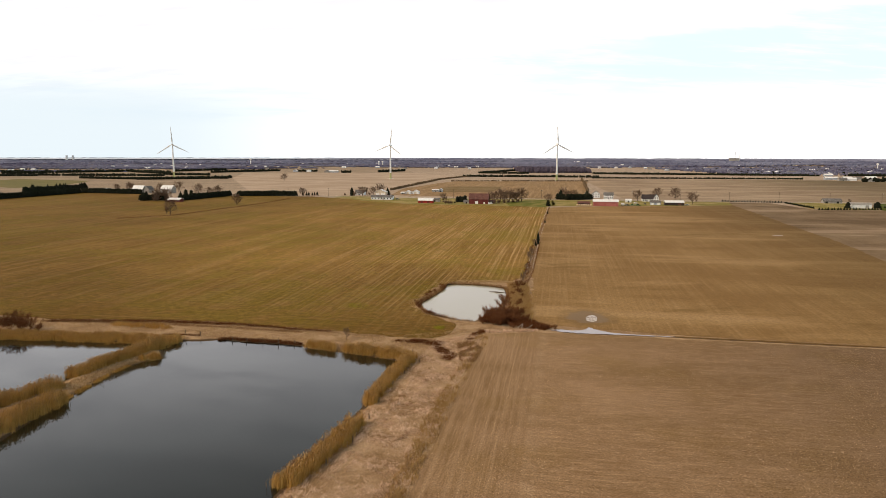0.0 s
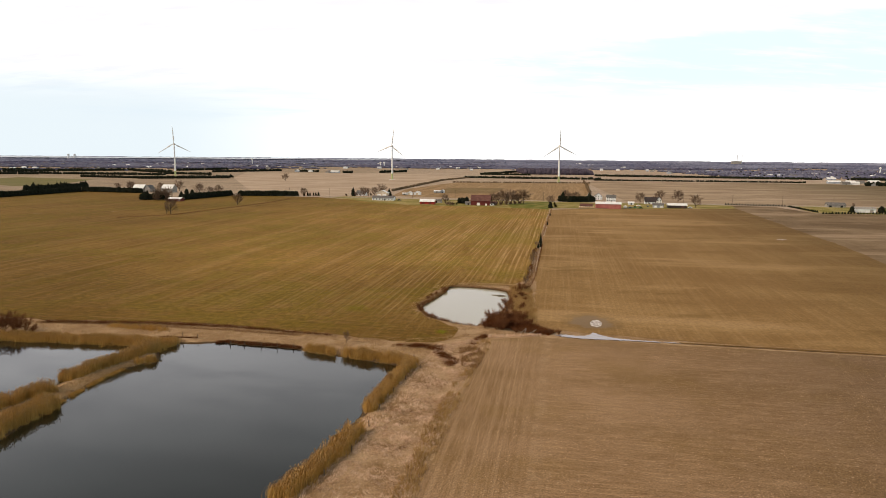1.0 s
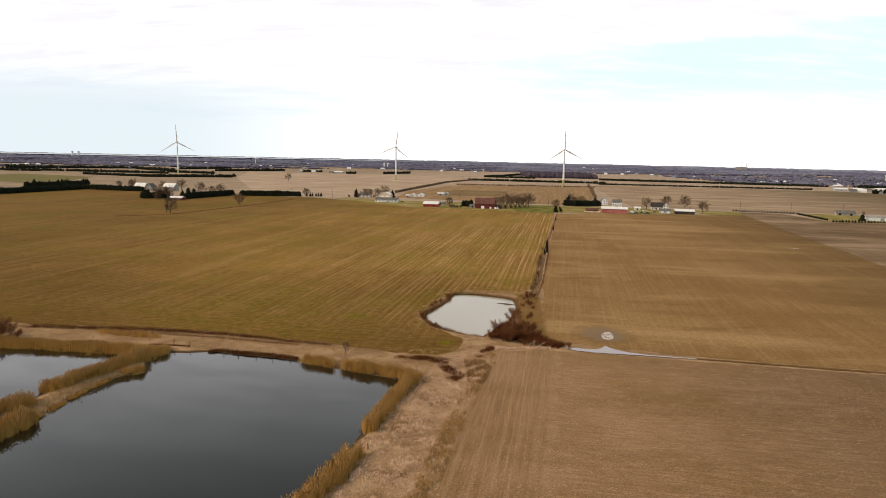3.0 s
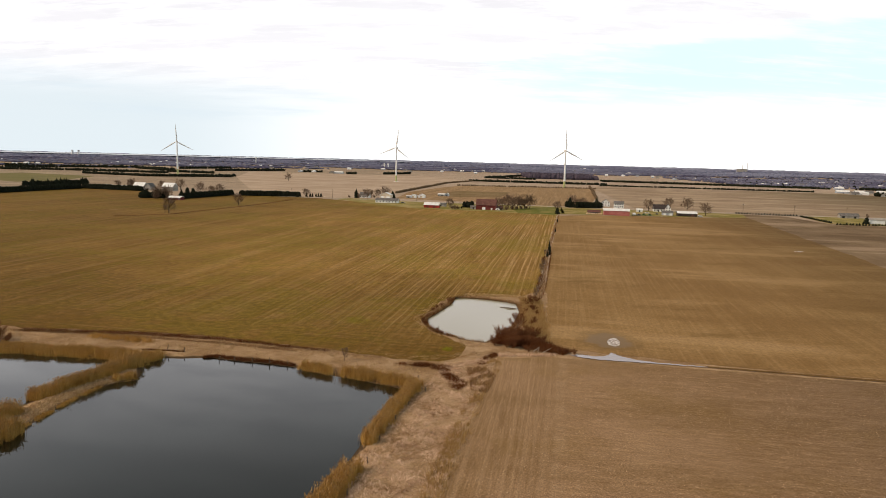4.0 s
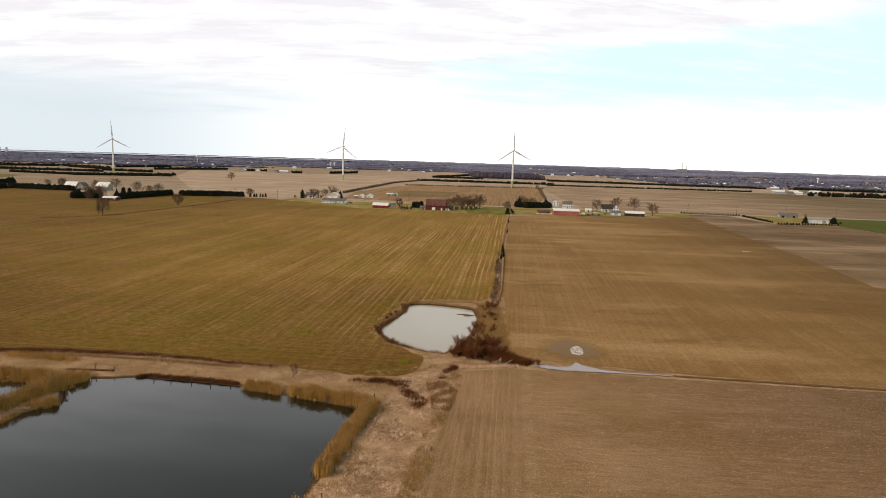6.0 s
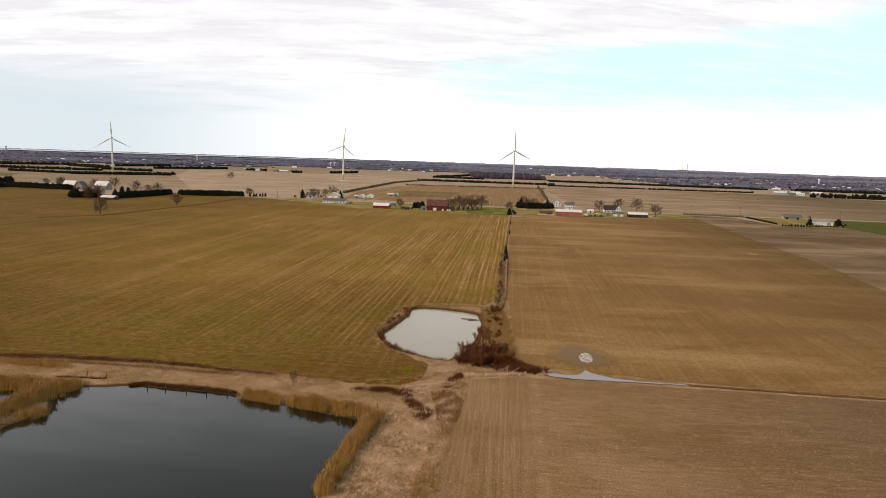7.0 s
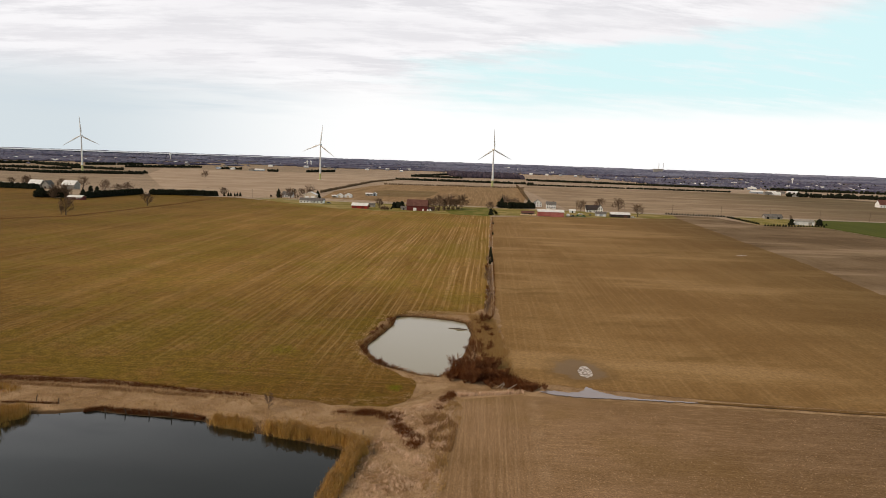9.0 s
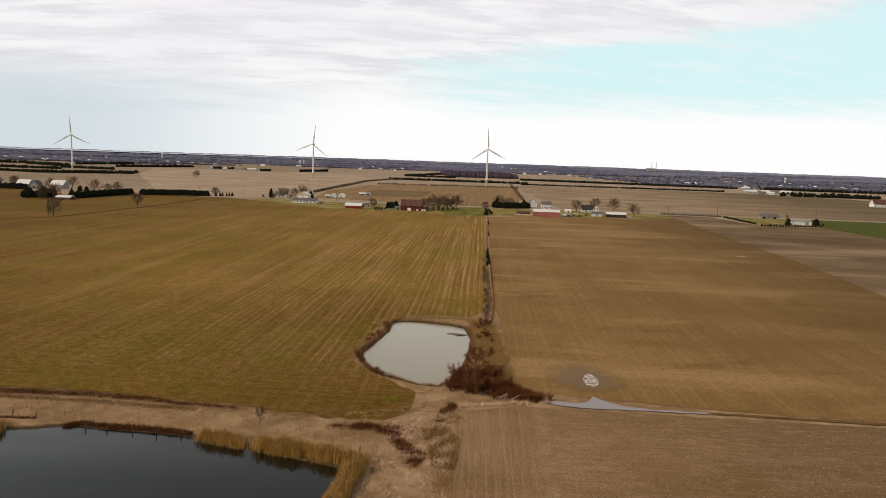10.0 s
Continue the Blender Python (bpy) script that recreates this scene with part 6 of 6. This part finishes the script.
rp = random.Random(12)
for x, y in ((-55.7, 180.2), (-51.7, 179.9), (-47.0, 179.0), (-42.6, 178.2), (-38.0, 177.3), (-70.5, 184.3), (-66.0, 183.9)):
    post(x, y, rp.uniform(1.5, 2.1), rp.uniform(-14, 14), rp.uniform(0, 360))
for x, y in ((-6.6, 168), (-4.5, 160), (-7.5, 151), (-9.5, 143), (-11.5, 133), (-12.4, 124), (-14, 113), (-17, 104)):
    post(x + 1.0, y, rp.uniform(1.3, 1.6), rp.uniform(-6, 6), rp.uniform(0, 360))


def log_in_water(x, y, length, turn, label):
    v, f = [], []
    tube_into(v, f, (0, 0, 0), (length * 0.5, 0.15, 0.12), 0.16, 0.13, 7, True)
    tube_into(v, f, (length * 0.5, 0.15, 0.12), (length, 0, 0.05), 0.13, 0.05, 7, True)
    tube_into(v, f, (length * 0.45, 0.1, 0.1), (length * 0.7, 0.7, 0.5), 0.06, 0.02, 5)
    ob = tagged(new("fallen_branch", mesh_of("fallen_branch", v, f, M_POST)), label, "branch")
    ob.matrix_world = pose(x, y, WATER_Z + 0.02, 0, 0, turn)


log_in_water(18.2, 250.5, 5.5, -12, "fallen branch lying in a small pond")
log_in_water(20.4, 248.2, 3.6, 10, "broken branch lying in a small pond")


def snag(x, y, length, tilt, turn):
    """A bleached dead stem leaning out of the thicket."""
    v, f = [], []
    tube_into(v, f, (0, 0, 0), (0.08, 0, length * 0.5), 0.10, 0.075, 7, True)
    tube_into(v, f, (0.08, 0, length * 0.5), (0, 0.12, length), 0.075, 0.03, 7, True)
    tube_into(v, f, (0.08, 0, length * 0.45), (0.5, 0.1, length * 0.72), 0.04, 0.015, 5)
    ob = tagged(new("dead_stem", mesh_of("dead_stem", v, f, M_SNAG)), "bleached dead stem leaning out of a thicket", "dead branch", "dead stems at the field corner")
    ob.matrix_world = pose(x, y, 0.05, tilt, 0, turn)


for x, y, length, tilt, turn in ((23.6, 194.2, 2.6, 52, 40), (24.6, 193.8, 2.2, 38, 15), (26.0, 193.4, 2.4, 60, 75)):
    snag(x, y, length, tilt, turn)


def car(name, label, x, y, turn, paint, length=4.6, height=1.5, cabin=(0.28, 0.78)):
    """A small car: body with a tapered cabin, glass band and four wheels."""
    e = empty(name, label, "vehicle", pose(x, y, 0.2, 0, 0, turn))
    w = 0.9
    bm = bmesh.new()
    prof = [(-length / 2, 0.35), (length / 2, 0.35), (length / 2, 0.75), (length * (0.5 - cabin[0] * 0.9), 0.9), (length * (0.5 - cabin[0] * 1.3), height), (length * (0.5 - cabin[1]), height), (-length * 0.45, 0.95),
            (-length / 2, 0.8)]
    a = [bm.verts.new((px, -w * (0.8 if pz > 1.2 else 1), pz)) for px, pz in prof]
    b = [bm.verts.new((px, w * (0.8 if pz > 1.2 else 1), pz)) for px, pz in prof]
    bm.faces.new(a)
    bm.faces.new(b[::-1])
    for i in range(len(prof)):
        j = (i + 1) % len(prof)
        bm.faces.new((a[j], a[i], b[i], b[j]))
    bmesh.ops.bevel(bm, geom=bm.edges[:], offset=0.05, segments=1, affect="EDGES")
    part("body", bm_mesh("body", bm, paint), e)
    part("side_glass", box_mesh("side_glass", M_GLASS, (-length * 0.2, length * 0.12, -w - 0.01, w + 0.01, 0.98, height - 0.18)), e)
    for sx in (-0.31, 0.31):
        for sy in (-1, 1):
            v, f = [], []
            tube_into(v, f, (sx * length, sy * 0.72, 0.33), (sx * length, sy * 0.94, 0.33), 0.33, 0.33, 12, True)
            wheel = part("wheel", mesh_of("tyre", v, f, M_RUBBER), e)
            v, f = [], []
            tube_into(v, f, (sx * length, sy * 0.90, 0.33), (sx * length, sy * 0.96, 0.33), 0.19, 0.17, 10, True)
            part("rim", mesh_of("rim", v, f, M_STEEL), wheel)


car("pickup_truck", "dark pickup truck parked in a farmyard", 181, 690, 20, M_CAR, 5.4, 1.8, (0.3, 0.55))
car("farm_truck", "green farm vehicle parked beside a long barn", 187, 693, -30, M_TRACTOR, 4.2, 2.2, (0.3, 0.6))
car("farm_truck", "green farm vehicle parked beside a long barn", 192, 691, 5, M_TRACTOR, 4.8, 1.9, (0.3, 0.6))
car("car", "white car parked by a farmhouse", 198, 722, -9, M_CARWHITE)
car("car", "white car parked beside a pole barn", 243.5, 697, -9, M_CARWHITE)
car("car", "dark car parked on a farm drive", 205, 712, 70, M_CAR)
car("car", "white van parked by the dark red barn", 43.5, 707.5, -9, M_CARWHITE, 4.8, 2.0, (0.15, 0.9))
car("car", "dark car parked on the drive of a white house", -58, 779, -9, M_CAR)


def tank(x, y, r, label):
    bm = bmesh.new()
    bmesh.ops.create_uvsphere(bm, u_segments=16, v_segments=10, radius=r)
    bmesh.ops.scale(bm, vec=(1.5, 1, 1), verts=bm.verts)
    bmesh.ops.translate(bm, vec=(0, 0, r + 0.5), verts=bm.verts)
    e = empty("fuel_tank", label, "tank", pose(x, y, 0.18))
    part("shell", bm_mesh("shell", bm, M_WHITE), e)
    for sx in (-1, 1):
        part("leg", box_mesh("leg", M_GREYWALL, (sx * r * 0.7 - 0.12, sx * r * 0.7 + 0.12, -r * 0.6, r * 0.6, 0, r * 0.75)), e)


tank(175.5, 687, 1.3, "white rounded fuel tank by a long barn")


def utility_pole(x, y, h):
    e = empty("utility_pole", "thin wooden utility pole beside the road", "utility pole", pose(x, y, 0.1, 0, 0, -GRID), "utility poles along the road")
    v, f = [], []
    tube_into(v, f, (0, 0, 0), (0, 0, h), 0.16, 0.11, 8, True)
    part("pole", mesh_of("pole", v, f, M_POST), e)
    part("crossarm", box_mesh("crossarm", M_POST, (-1.2, 1.2, -0.06, 0.06, h - 1.0, h - 0.85)), e)
    for sx in (-1.05, 0.0, 1.05):
        v, f = [], []
        tube_into(v, f, (sx, 0, h - 0.85), (sx, 0, h - 0.62), 0.05, 0.04, 6, True)
        part("insulator", mesh_of("insulator", v, f, M_STEEL), e)


for k in range(16):
    u0 = -330 + 52 * k
    utility_pole(*grid(u0, 806), 10.5)


def round_bale(x, y, turn):
    v, f = [], []
    tube_into(v, f, (-0.75, 0, 0.72), (0.75, 0, 0.72), 0.75, 0.75, 14, True)
    ob = tagged(new("hay_bale", mesh_of("hay_bale", v, f, M_TUSSOCK)), "round hay bale lying in a farmyard", "hay bale", "hay bales by the brown shed")
    ob.matrix_world = pose(x, y, 0.18, 0, 0, turn)


for k in range(7):
    round_bale(131 + 2.2 * k, 692.5 - 0.35 * k + rp.uniform(-0.3, 0.3), rp.uniform(-15, 15))
